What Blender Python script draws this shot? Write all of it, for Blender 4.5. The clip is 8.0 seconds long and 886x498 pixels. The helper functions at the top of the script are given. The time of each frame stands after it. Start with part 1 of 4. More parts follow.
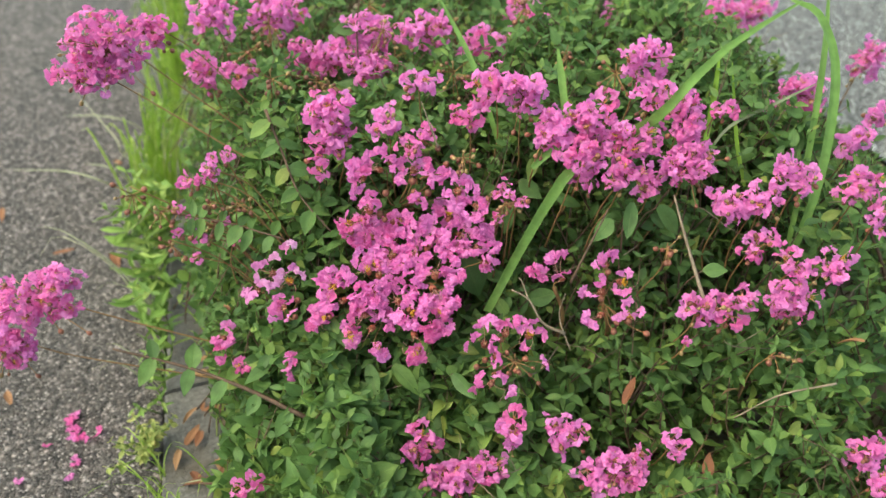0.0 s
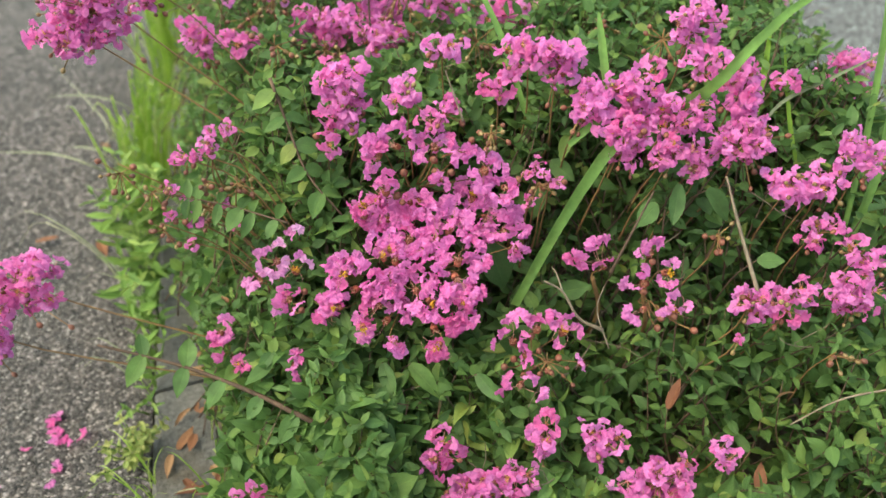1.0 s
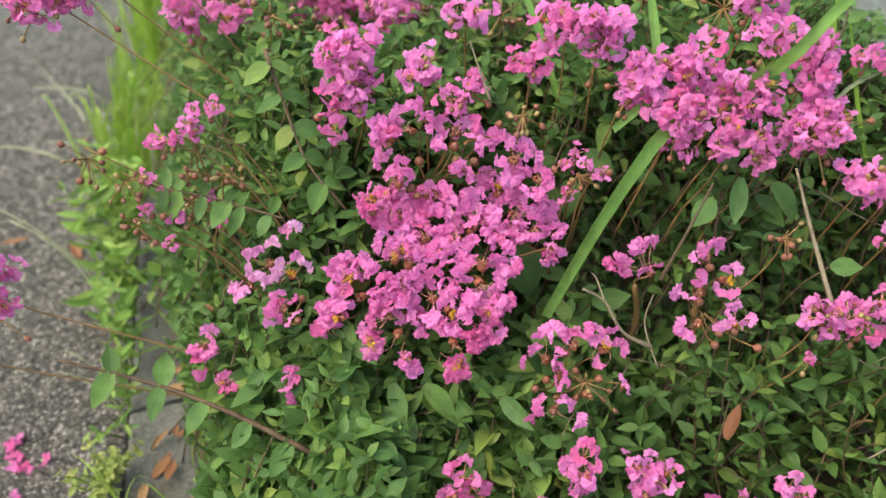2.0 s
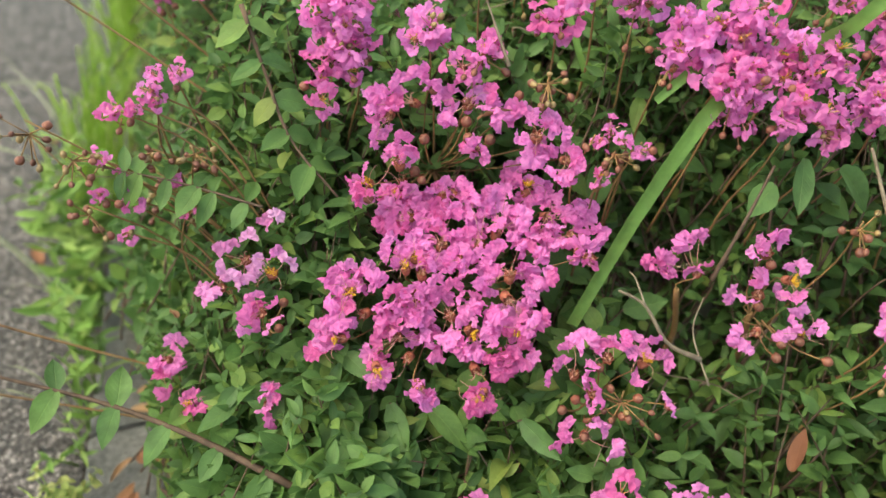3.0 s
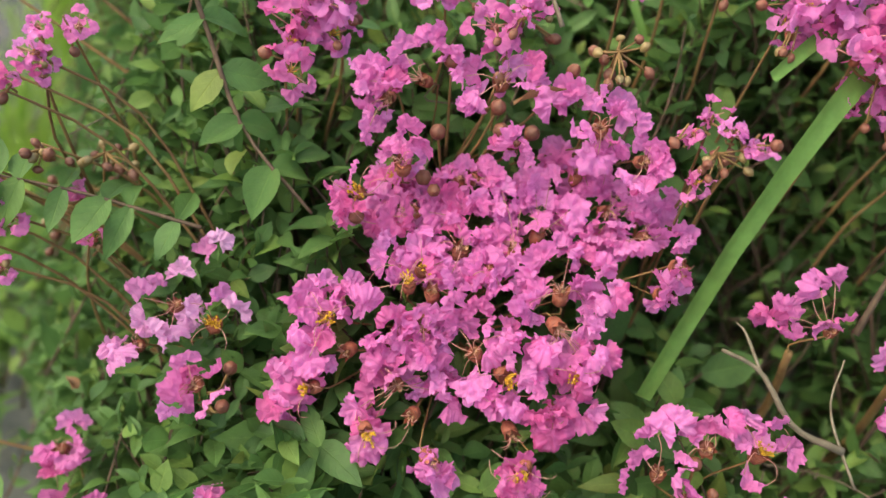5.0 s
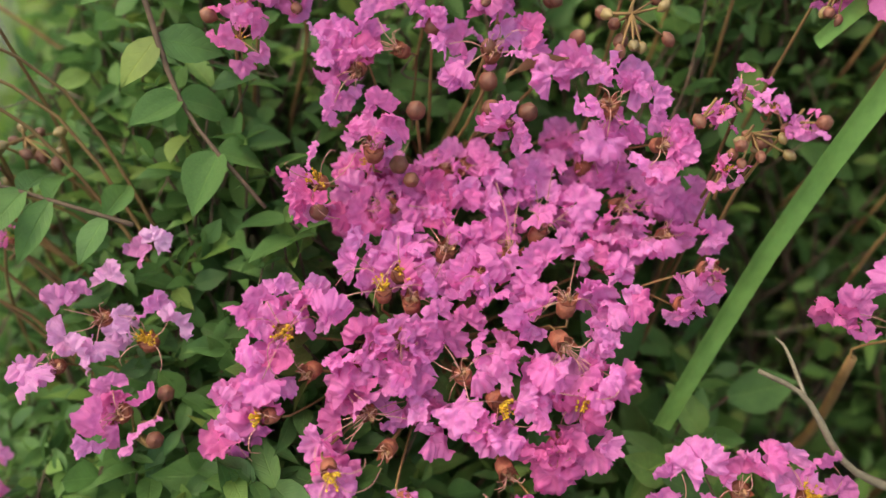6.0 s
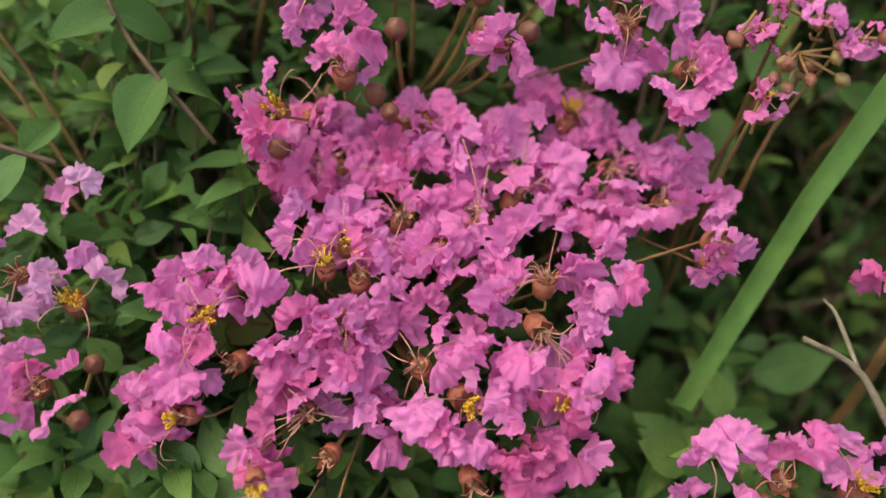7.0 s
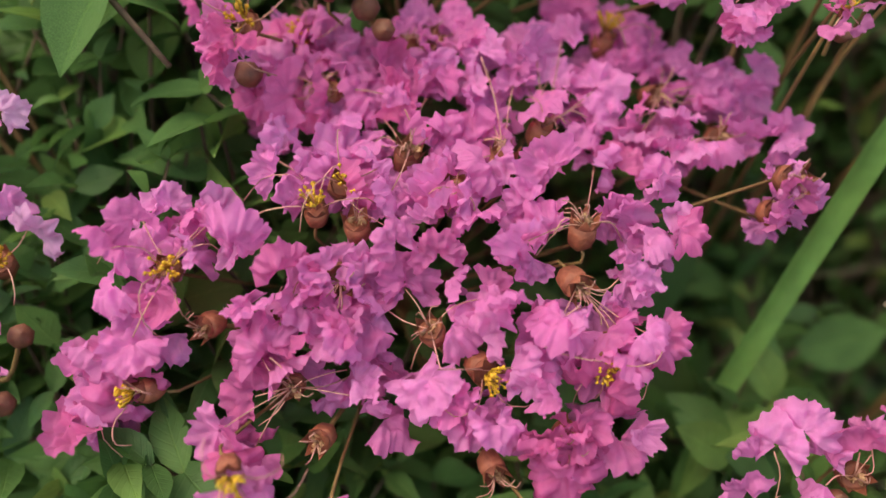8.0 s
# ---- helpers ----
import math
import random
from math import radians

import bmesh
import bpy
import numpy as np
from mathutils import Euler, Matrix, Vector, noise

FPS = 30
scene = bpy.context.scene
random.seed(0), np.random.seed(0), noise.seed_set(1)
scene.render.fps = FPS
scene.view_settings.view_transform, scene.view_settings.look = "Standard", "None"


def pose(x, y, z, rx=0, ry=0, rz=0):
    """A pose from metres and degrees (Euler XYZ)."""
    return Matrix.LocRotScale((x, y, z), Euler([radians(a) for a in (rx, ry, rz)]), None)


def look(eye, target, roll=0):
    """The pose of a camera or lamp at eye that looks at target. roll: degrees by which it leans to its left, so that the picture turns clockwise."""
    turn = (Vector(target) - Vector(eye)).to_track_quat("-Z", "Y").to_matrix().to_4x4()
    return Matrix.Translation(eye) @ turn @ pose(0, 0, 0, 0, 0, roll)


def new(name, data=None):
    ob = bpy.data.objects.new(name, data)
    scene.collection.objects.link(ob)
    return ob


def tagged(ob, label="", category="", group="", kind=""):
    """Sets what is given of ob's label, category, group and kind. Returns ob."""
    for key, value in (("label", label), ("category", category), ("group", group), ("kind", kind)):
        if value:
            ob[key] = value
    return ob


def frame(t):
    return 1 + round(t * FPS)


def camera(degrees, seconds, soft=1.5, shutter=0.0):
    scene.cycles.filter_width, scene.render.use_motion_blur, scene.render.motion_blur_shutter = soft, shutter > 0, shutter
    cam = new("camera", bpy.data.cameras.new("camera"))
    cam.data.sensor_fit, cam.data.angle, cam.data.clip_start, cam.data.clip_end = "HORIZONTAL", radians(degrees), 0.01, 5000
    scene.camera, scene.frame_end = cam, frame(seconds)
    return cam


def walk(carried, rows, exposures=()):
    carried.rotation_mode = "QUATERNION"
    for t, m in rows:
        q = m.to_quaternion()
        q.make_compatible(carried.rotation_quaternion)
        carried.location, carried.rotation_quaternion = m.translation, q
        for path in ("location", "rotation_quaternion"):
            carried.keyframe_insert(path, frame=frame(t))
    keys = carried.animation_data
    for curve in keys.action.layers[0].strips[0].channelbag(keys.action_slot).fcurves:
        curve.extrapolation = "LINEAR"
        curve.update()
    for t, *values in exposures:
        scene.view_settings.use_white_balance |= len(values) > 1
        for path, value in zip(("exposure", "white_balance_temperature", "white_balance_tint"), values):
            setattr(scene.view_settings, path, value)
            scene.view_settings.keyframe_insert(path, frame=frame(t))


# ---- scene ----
# A bed of dwarf crape myrtle in bloom beside a coarse asphalt road; the camera closes in on one panicle.

# ---- camera ----
cam = camera(58, 8.0, soft=1.5)
PATH = [
    (0, (-0.0428, -0.6017, 0.9389), (0.1301, 0.1723, 0.3296), -2.77),
    (0.5, (-0.0517, -0.5781, 0.9170), (0.1209, 0.1944, 0.3059), -2.57),
    (1, (-0.0616, -0.5239, 0.8746), (0.1209, 0.2433, 0.2597), -1.97),
    (1.5, (-0.0719, -0.4729, 0.8361), (0.1182, 0.2965, 0.2264), -1.33),
    (3, (-0.0638, -0.3491, 0.7085), (0.1503, 0.4350, 0.1259), -0.14),
    (3.5, (-0.0640, -0.3034, 0.6775), (0.1562, 0.4894, 0.1092), 0.22),
    (4, (-0.0645, -0.2611, 0.6492), (0.1749, 0.5316, 0.0885), 0.76),
    (5.5, (-0.0403, -0.1666, 0.5738), (0.2297, 0.6411, 0.0496), 1.82),
    (6, (-0.0265, -0.1435, 0.5541), (0.2418, 0.6670, 0.0335), 1.66),
    (6.5, (-0.0190, -0.1253, 0.5295), (0.2573, 0.6816, 0.0075), 2.14),
    (7, (-0.0122, -0.1073, 0.5090), (0.2686, 0.6952, -0.0175), 2.43),
    (7.5, (-0.0062, -0.0878, 0.4911), (0.2740, 0.6979, -0.0603), 2.71),
    (8, (-0.0048, -0.0692, 0.4727), (0.2901, 0.7155, -0.0725), 3.20),
]
walk(cam, [(t, look(eye, target, roll)) for t, eye, target, roll in PATH],
     exposures=[(0, 2.06, 8000, -10), (3.5, 2.08, 8000, -10), (6, 1.84, 8000, -11), (8, 1.62, 8000, -12)])

# ---- world and sun ----
SUN_UP, SUN_TURN = radians(62), radians(-95)
world = bpy.data.worlds.new("sky")
scene.world = world
world.use_nodes = True
sky = world.node_tree.nodes.new("ShaderNodeTexSky")
sky.sky_type, sky.sun_disc, sky.sun_elevation, sky.sun_rotation = "NISHITA", False, SUN_UP, SUN_TURN
sky.dust_density, sky.air_density = 3.0, 1.0
back = world.node_tree.nodes["Background"]
back.inputs["Strength"].default_value = 0.15
world.node_tree.links.new(sky.outputs[0], back.inputs[0])
lamp = bpy.data.lights.new("sun", "SUN")
lamp.energy, lamp.angle, lamp.color = 0.55, radians(75), (1.0, 0.94, 0.85)
sun = new("sun", lamp)
way = Vector((math.sin(SUN_TURN) * math.cos(SUN_UP), math.cos(SUN_TURN) * math.cos(SUN_UP), math.sin(SUN_UP)))
sun.matrix_world = look(way * 10, (0, 0, 0))


# ---- materials ----
class Mat:
    """A node material with short calls for the usual nodes."""

    def __init__(self, name, rough=0.6, gloss=0.4):
        self.m = bpy.data.materials.new(name)
        self.m.use_nodes = True
        self.t = self.m.node_tree
        self.b = self.t.nodes["Principled BSDF"]
        self.b.inputs["Roughness"].default_value = rough
        self.b.inputs["Specular IOR Level"].default_value = gloss

    def node(self, kind, **given):
        n = self.t.nodes.new("ShaderNode" + kind)
        for key, value in given.items():
            n.inputs[key.replace("_", " ")].default_value = value
        return n

    def link(self, a, b):
        self.t.links.new(a, b)

    def coords(self):
        return self.node("TexCoord").outputs["Object"]

    def noise(self, scale, detail=4.0, rough=0.6, vec=None):
        n = self.node("TexNoise", Scale=scale, Detail=detail, Roughness=rough)
        if vec:
            self.link(vec, n.inputs["Vector"])
        return n.outputs["Fac"]

    def ramp(self, fac, stops, hard=False):
        n = self.node("ValToRGB")
        e = n.color_ramp.elements
        while len(e) < len(stops):
            e.new(0.5)
        for el, (at, c) in zip(e, stops):
            el.position, el.color = at, (*c, 1)
        if hard:
            n.color_ramp.interpolation = "CONSTANT"
        self.link(fac, n.inputs["Fac"])
        return n.outputs["Color"]

    def mix(self, fac, a, b, how="MIX"):
        n = self.t.nodes.new("ShaderNodeMix")
        n.data_type, n.blend_type = "RGBA", how
        for sock, v in zip((n.inputs[0], n.inputs[6], n.inputs[7]), (fac, a, b)):
            if isinstance(v, (int, float)):
                sock.default_value = v
            elif isinstance(v, tuple):
                sock.default_value = (*v, 1)
            else:
                self.link(v, sock)
        return n.outputs[2]

    def any_random(self):
        """One random number for each object and each loose island."""
        a, b = self.node("ObjectInfo").outputs["Random"], self.node("NewGeometry").outputs["Random Per Island"]
        add = self.t.nodes.new("ShaderNodeMath")
        add.operation = "ADD"
        self.link(a, add.inputs[0]), self.link(b, add.inputs[1])
        fr = self.t.nodes.new("ShaderNodeMath")
        fr.operation = "FRACT"
        self.link(add.outputs[0], fr.inputs[0])
        return fr.outputs[0]

    def bump(self, height, strength, distance):
        n = self.node("Bump", Strength=strength, Distance=distance)
        self.link(height, n.inputs["Height"])
        self.link(n.outputs[0], self.b.inputs["Normal"])

    def colour(self, c):
        self.link(c, self.b.inputs["Base Color"])

    def thin(self, c, share):
        """Lets light through, as leaves and petals do."""
        tr = self.node("BsdfTranslucent")
        self.link(c, tr.inputs["Color"])
        mx = self.node("MixShader")
        mx.inputs[0].default_value = share
        self.link(self.b.outputs[0], mx.inputs[1]), self.link(tr.outputs[0], mx.inputs[2])
        self.link(mx.outputs[0], self.t.nodes["Material Output"].inputs["Surface"])


def leaf_material(name, stops, rough=0.5, share=0.46, gloss=0.27):
    m = Mat(name, rough, gloss)
    base = m.ramp(m.any_random(), stops)
    mottle = m.ramp(m.noise(60, 3, 0.6, m.coords()), [(0.3, (0.72, 0.72, 0.7)), (0.7, (1.15, 1.15, 1.1))])
    c = m.mix(1.0, base, mottle, "MULTIPLY")
    uv = m.node("SeparateXYZ")
    m.link(m.node("TexCoord").outputs["UV"], uv.inputs[0])

    def calc(how, a, b):
        n = m.t.nodes.new("ShaderNodeMath")
        n.operation = how
        for sock, v in zip(n.inputs, (a, b)):
            if isinstance(v, float):
                sock.default_value = v
            else:
                m.link(v, sock)
        return n.outputs[0]

    side = calc("ABSOLUTE", calc("SUBTRACT", uv.outputs[0], 0.5), 0.0)
    rib = m.ramp(side, [(0.0, (1, 1, 1)), (0.035, (0, 0, 0))])
    wave = calc("SINE", calc("MULTIPLY", calc("SUBTRACT", uv.outputs[1], calc("MULTIPLY", side, 0.55)), 46.0), 0.0)
    vein = m.ramp(wave, [(0.55, (0, 0, 0)), (1.0, (1, 1, 1))])
    c = m.mix(calc("MULTIPLY", rib, 0.3), c, m.mix(1.0, c, (1.9, 1.7, 1.6), "MULTIPLY"))
    c = m.mix(calc("MULTIPLY", vein, 0.09), c, m.mix(1.0, c, (1.5, 1.4, 1.4), "MULTIPLY"))
    m.colour(c)
    m.bump(calc("SUBTRACT", m.noise(160, 3, 0.6, m.coords()), calc("ADD", calc("MULTIPLY", rib, 0.7), calc("MULTIPLY", vein, 0.2))), 0.45, 0.0012)
    m.thin(c, share)
    return m.m


def petal_material(name, stops):
    m = Mat(name, 0.65, 0.2)
    base = m.ramp(m.any_random(), stops)
    veins = m.ramp(m.noise(170, 4, 0.65, m.coords()), [(0.3, (0.92, 0.82, 0.90)), (0.65, (1.05, 1.08, 1.05))])
    c = m.mix(1.0, base, veins, "MULTIPLY")
    m.colour(c)
    m.bump(m.noise(380, 3, 0.6, m.coords()), 0.35, 0.001)
    m.thin(c, 0.6)
    return m.m


def plain_material(name, a, b, scale, rough=0.7, bump=0.3, distance=0.002, gloss=0.3):
    m = Mat(name, rough, gloss)
    n = m.noise(scale, 5, 0.65, m.coords())
    c = m.ramp(n, [(0.3, a), (0.7, b)])
    tint = m.ramp(m.any_random(), [(0.0, (0.75, 0.75, 0.75)), (1.0, (1.2, 1.2, 1.2))])
    m.colour(m.mix(1.0, c, tint, "MULTIPLY"))
    m.bump(n, bump, distance)
    return m.m


LEAF = leaf_material("crape_leaf", [(0.0, (0.068, 0.130, 0.044)), (0.35, (0.090, 0.168, 0.053)), (0.75, (0.116, 0.205, 0.062)), (0.94, (0.17, 0.26, 0.07)), (1.0, (0.20, 0.24, 0.065))])
GRASS = leaf_material("grass_blade", [(0.0, (0.16, 0.27, 0.04)), (0.6, (0.27, 0.41, 0.06)), (1.0, (0.38, 0.44, 0.15))], 0.5, 0.4)
REED = leaf_material("reed_blade", [(0.0, (0.14, 0.25, 0.065)), (1.0, (0.18, 0.30, 0.075))], 0.45, 0.35)
DRY_GRASS = leaf_material("dry_grass", [(0.0, (0.22, 0.25, 0.15)), (1.0, (0.32, 0.32, 0.22))], 0.6, 0.3)
WEED = leaf_material("weed_leaf", [(0.0, (0.10, 0.18, 0.042)), (0.6, (0.155, 0.265, 0.056)), (1.0, (0.25, 0.34, 0.095))], 0.5, 0.3)
CLOVER = leaf_material("pale_weed_leaf", [(0.0, (0.24, 0.30, 0.09)), (1.0, (0.42, 0.42, 0.16))], 0.5, 0.3)
DEAD_LEAF = leaf_material("dead_leaf", [(0.0, (0.12, 0.045, 0.025)), (0.5, (0.22, 0.095, 0.05)), (1.0, (0.30, 0.18, 0.10))], 0.7, 0.15)
PETAL = [
    petal_material("petal_pink", [(0.0, (0.71, 0.185, 0.49)), (0.5, (0.74, 0.238, 0.575)), (1.0, (0.76, 0.28, 0.625))]),
    petal_material("petal_deep", [(0.0, (0.66, 0.13, 0.37)), (0.5, (0.69, 0.19, 0.48)), (1.0, (0.71, 0.25, 0.56))]),
    petal_material("petal_pale", [(0.0, (0.66, 0.22, 0.50)), (0.5, (0.70, 0.31, 0.60)), (1.0, (0.73, 0.39, 0.66))]),
]
CALYX = plain_material("calyx", (0.13, 0.034, 0.024), (0.29, 0.085, 0.052), 260, 0.6, 0.6, 0.0012, 0.3)
BUD = plain_material("bud", (0.085, 0.022, 0.015), (0.18, 0.06, 0.034), 220, 0.6, 0.5, 0.0006, 0.5)
GREEN_BUD = plain_material("green_bud", (0.14, 0.08, 0.03), (0.22, 0.15, 0.06), 120, 0.5, 0.15, 0.0006, 0.5)
STAMEN = plain_material("stamen", (0.45, 0.23, 0.03), (0.66, 0.38, 0.035), 300, 0.6, 0.1)
THREAD = plain_material("thread", (0.46, 0.17, 0.19), (0.46, 0.26, 0.18), 90, 0.5, 0.1)
TWIG = plain_material("twig", (0.042, 0.024, 0.017), (0.11, 0.066, 0.045), 90, 0.8, 0.4)
DRY_TWIG = plain_material("dry_twig", (0.09, 0.066, 0.047), (0.20, 0.155, 0.115), 120, 0.85, 0.4)
RED_TWIG = plain_material("young_twig", (0.13, 0.06, 0.03), (0.22, 0.13, 0.05), 90, 0.7, 0.3)
WITHERED = plain_material("withered", (0.20, 0.085, 0.05), (0.50, 0.29, 0.18), 420, 0.8, 0.8, 0.0015, 0.2)
SOIL = plain_material("soil", (0.065, 0.052, 0.038), (0.15, 0.12, 0.088), 45, 0.95, 0.8, 0.01, 0.1)


def asphalt_material(name, dark, light, size):
    m = Mat(name, 0.75, 0.35)
    v = m.coords()
    grain = m.node("TexVoronoi", Scale=size)
    m.link(v, grain.inputs["Vector"])
    sep = m.node("SeparateColor")
    m.link(grain.outputs["Color"], sep.inputs[0])
    c = m.ramp(sep.outputs[0], [(0.0, dark), (0.45, tuple(0.6 * a + 0.4 * b for a, b in zip(dark, light))), (0.8, light), (1.0, tuple(min(1, 1.9 * b) for b in light))])
    gap = m.ramp(grain.outputs["Distance"], [(0.25, (1, 1, 1)), (0.75, (0.22, 0.2, 0.19))])
    c = m.mix(1.0, c, gap, "MULTIPLY")
    stain = m.ramp(m.noise(3.0, 5, 0.6, v), [(0.3, (0.8, 0.78, 0.77)), (0.7, (1.12, 1.1, 1.1))])
    m.colour(m.mix(1.0, c, stain, "MULTIPLY"))
    h = m.ramp(grain.outputs["Distance"], [(0.0, (1, 1, 1)), (0.8, (0, 0, 0))])
    m.bump(h, 1.0, 0.004)
    return m.m


ASPHALT = asphalt_material("asphalt", (0.014, 0.012, 0.0122), (0.15, 0.132, 0.130), 130)
PAVING = asphalt_material("pale_paving", (0.085, 0.088, 0.092), (0.19, 0.197, 0.203), 110)


def concrete_material():
    """Old grey concrete with brown dirt, dark stains and grit."""
    m = Mat("concrete", 0.92, 0.2)
    v = m.coords()
    grit = m.ramp(m.noise(160, 4, 0.7, v), [(0.3, (0.05, 0.049, 0.048)), (0.7, (0.135, 0.13, 0.127))])
    dirt = m.ramp(m.noise(9, 6, 0.7, v), [(0.5, (0, 0, 0)), (0.72, (1, 1, 1))])
    c = m.mix(dirt, grit, m.ramp(m.noise(70, 4, 0.7, v), [(0.3, (0.03, 0.026, 0.022)), (0.7, (0.09, 0.076, 0.06))]))
    m.colour(c)
    m.bump(m.noise(120, 5, 0.7, v), 0.9, 0.004)
    return m.m


CONCRETE = concrete_material()


# ---- mesh helpers ----
class Geo:
    """Points and faces of one mesh, with a material slot for each face."""

    def __init__(self):
        self.v, self.f, self.s = [], [], []

    def grid(self, pts, rows, cols, slot=0):
        o = len(self.v)
        self.v += [tuple(p) for p in pts]
        for i in range(rows - 1):
            for j in range(cols - 1):
                a = o + i * cols + j
                self.f.append((a, a + 1, a + cols + 1, a + cols))
                self.s.append(slot)

    def tube(self, pts, radii, sides=5, slot=0):
        pts = [Vector(p) for p in pts]
        o = len(self.v)
        for i, p in enumerate(pts):
            d = (pts[min(i + 1, len(pts) - 1)] - pts[max(i - 1, 0)]).normalized()
            a = d.cross(Vector((0.3, 0.9, 0.2))).normalized()
            b = d.cross(a)
            r = radii[i] if isinstance(radii, (list, tuple)) else radii
            for k in range(sides):
                w = 2 * math.pi * k / sides
                self.v.append(tuple(p + a * (r * math.cos(w)) + b * (r * math.sin(w))))
        for i in range(len(pts) - 1):
            for k in range(sides):
                a, b = o + i * sides + k, o + i * sides + (k + 1) % sides
                self.f.append((a, b, b + sides, a + sides))
                self.s.append(slot)
        self.f += [tuple(o + k for k in range(sides))[::-1], tuple(o + (len(pts) - 1) * sides + k for k in range(sides))]
        self.s += [slot, slot]

    def lathe(self, m, profile, sides=10, slot=0, ridge=0.0):
        """Turns (radius, height) rows about the z axis of the pose m."""
        o = len(self.v)
        for r, z in profile:
            for k in range(sides):
                w = 2 * math.pi * k / sides
                q = r * (1 + ridge * math.cos(6 * w))
                self.v.append(tuple(m @ Vector((q * math.cos(w), q * math.sin(w), z))))
        for i in range(len(profile) - 1):
            for k in range(sides):
                a, b = o + i * sides + k, o + i * sides + (k + 1) % sides
                self.f.append((a, b, b + sides, a + sides))
                self.s.append(slot)

    def mesh(self, name, mats):
        me = bpy.data.meshes.new(name)
        me.from_pydata(self.v, [], self.f)
        for m in mats:
            me.materials.append(m)
        me.polygons.foreach_set("material_index", self.s)
        me.polygons.foreach_set("use_smooth", [True] * len(self.f))
        me.update()
        return me


def leaf_uv(me, rows, cols, count=1):
    """Across and along each leaf, for its veins."""
    one = [((j + a) / (cols - 1), (i + b) / (rows - 1)) for i in range(rows - 1) for j in range(cols - 1) for a, b in ((0, 0), (1, 0), (1, 1), (0, 1))]
    me.uv_layers.new(name="leaf").data.foreach_set("uv", np.tile(np.array(one, dtype=np.float32).ravel(), count))


WORLD = {}


def place(name, data, at=None, parent=None, label=""):
    """Links a mesh (or an Empty) at a pose in the world, under its thing if it has one."""
    ob = new(name, data)
    at = at or Matrix()
    WORLD[ob] = at
    if parent:
        ob.parent = parent
        at = WORLD[parent].inverted() @ at
    ob.matrix_basis = at
    return tagged(ob, label) if label else ob


def aim(at, ahead, up=(0, 0, 1), size=1.0):
    """A pose at a point whose y axis runs ahead and whose z axis leans to up."""
    y = Vector(ahead).normalized()
    x = y.cross(Vector(up))
    x = x.normalized() if x.length > 1e-5 else y.orthogonal().normalized()
    z = x.cross(y)
    m = Matrix((x, y, z)).transposed().to_4x4()
    return Matrix.Translation(at) @ m @ Matrix.Scale(size, 4)


rng = random.Random(7)
nrng = np.random.default_rng(7)


def rv(s=1.0):
    return Vector((rng.uniform(-s, s), rng.uniform(-s, s), rng.uniform(-s, s)))


def spline(pts, n):
    """n points on a smooth curve through the given ones."""
    pts = [Vector(p) for p in pts]
    pts = [2 * pts[0] - pts[1], *pts, 2 * pts[-1] - pts[-2]]
    out = []
    for k in range(n):
        u = k / (n - 1) * (len(pts) - 3)
        i = min(int(u), len(pts) - 4)
        s = u - i
        a, b, c, d = pts[i:i + 4]
        out.append(0.5 * (2 * b + (c - a) * s + (2 * a - 5 * b + 4 * c - d) * s * s + (3 * b - a - 3 * c + d) * s ** 3))
    return out


# ---- leaves ----
def leaf_points(long, wide, rows, cols, fold, curl, wave, seed, tip=1.0):
    """A leaf along +y with its midrib sunk, its edges raised and its tip bent down."""
    pts = []
    for i in range(rows):
        s = i / (rows - 1)
        half = wide / 2 * math.sin(math.pi * min(1, 0.03 + 0.97 * s) ** 0.85) ** (0.66 + 0.12 * math.sin(seed) + 0.45 * s) * (1 - 0.05 * s * tip)
        for j in range(cols):
            c = 2 * j / (cols - 1) - 1
            z = fold * abs(c) * half - curl * long * s * s + wave * long * math.sin(5 * s + 2.2 * c + seed) * abs(c)
            pts.append((c * half, s * long, z))
    return pts


def leaf_mesh(name, mat, seed, long=1.0, wide=0.62, rows=9, cols=5):
    r = random.Random(seed)
    g = Geo()
    g.grid(leaf_points(long, wide * r.uniform(0.66, 1.12), rows, cols, r.uniform(0.1, 0.75), r.uniform(-0.05, 0.42), r.uniform(0.01, 0.05), seed), rows, cols)
    me = g.mesh(name, [mat])
    leaf_uv(me, rows, cols)
    return me


LEAVES = [leaf_mesh("leaf", LEAF, 100 + k) for k in range(14)]
WEED_LEAVES = [leaf_mesh("leaf", WEED, 200 + k, wide=0.34) for k in range(6)]
DEAD_LEAVES = [leaf_mesh("dead_leaf", DEAD_LEAF, 300 + k, wide=0.42) for k in range(5)]


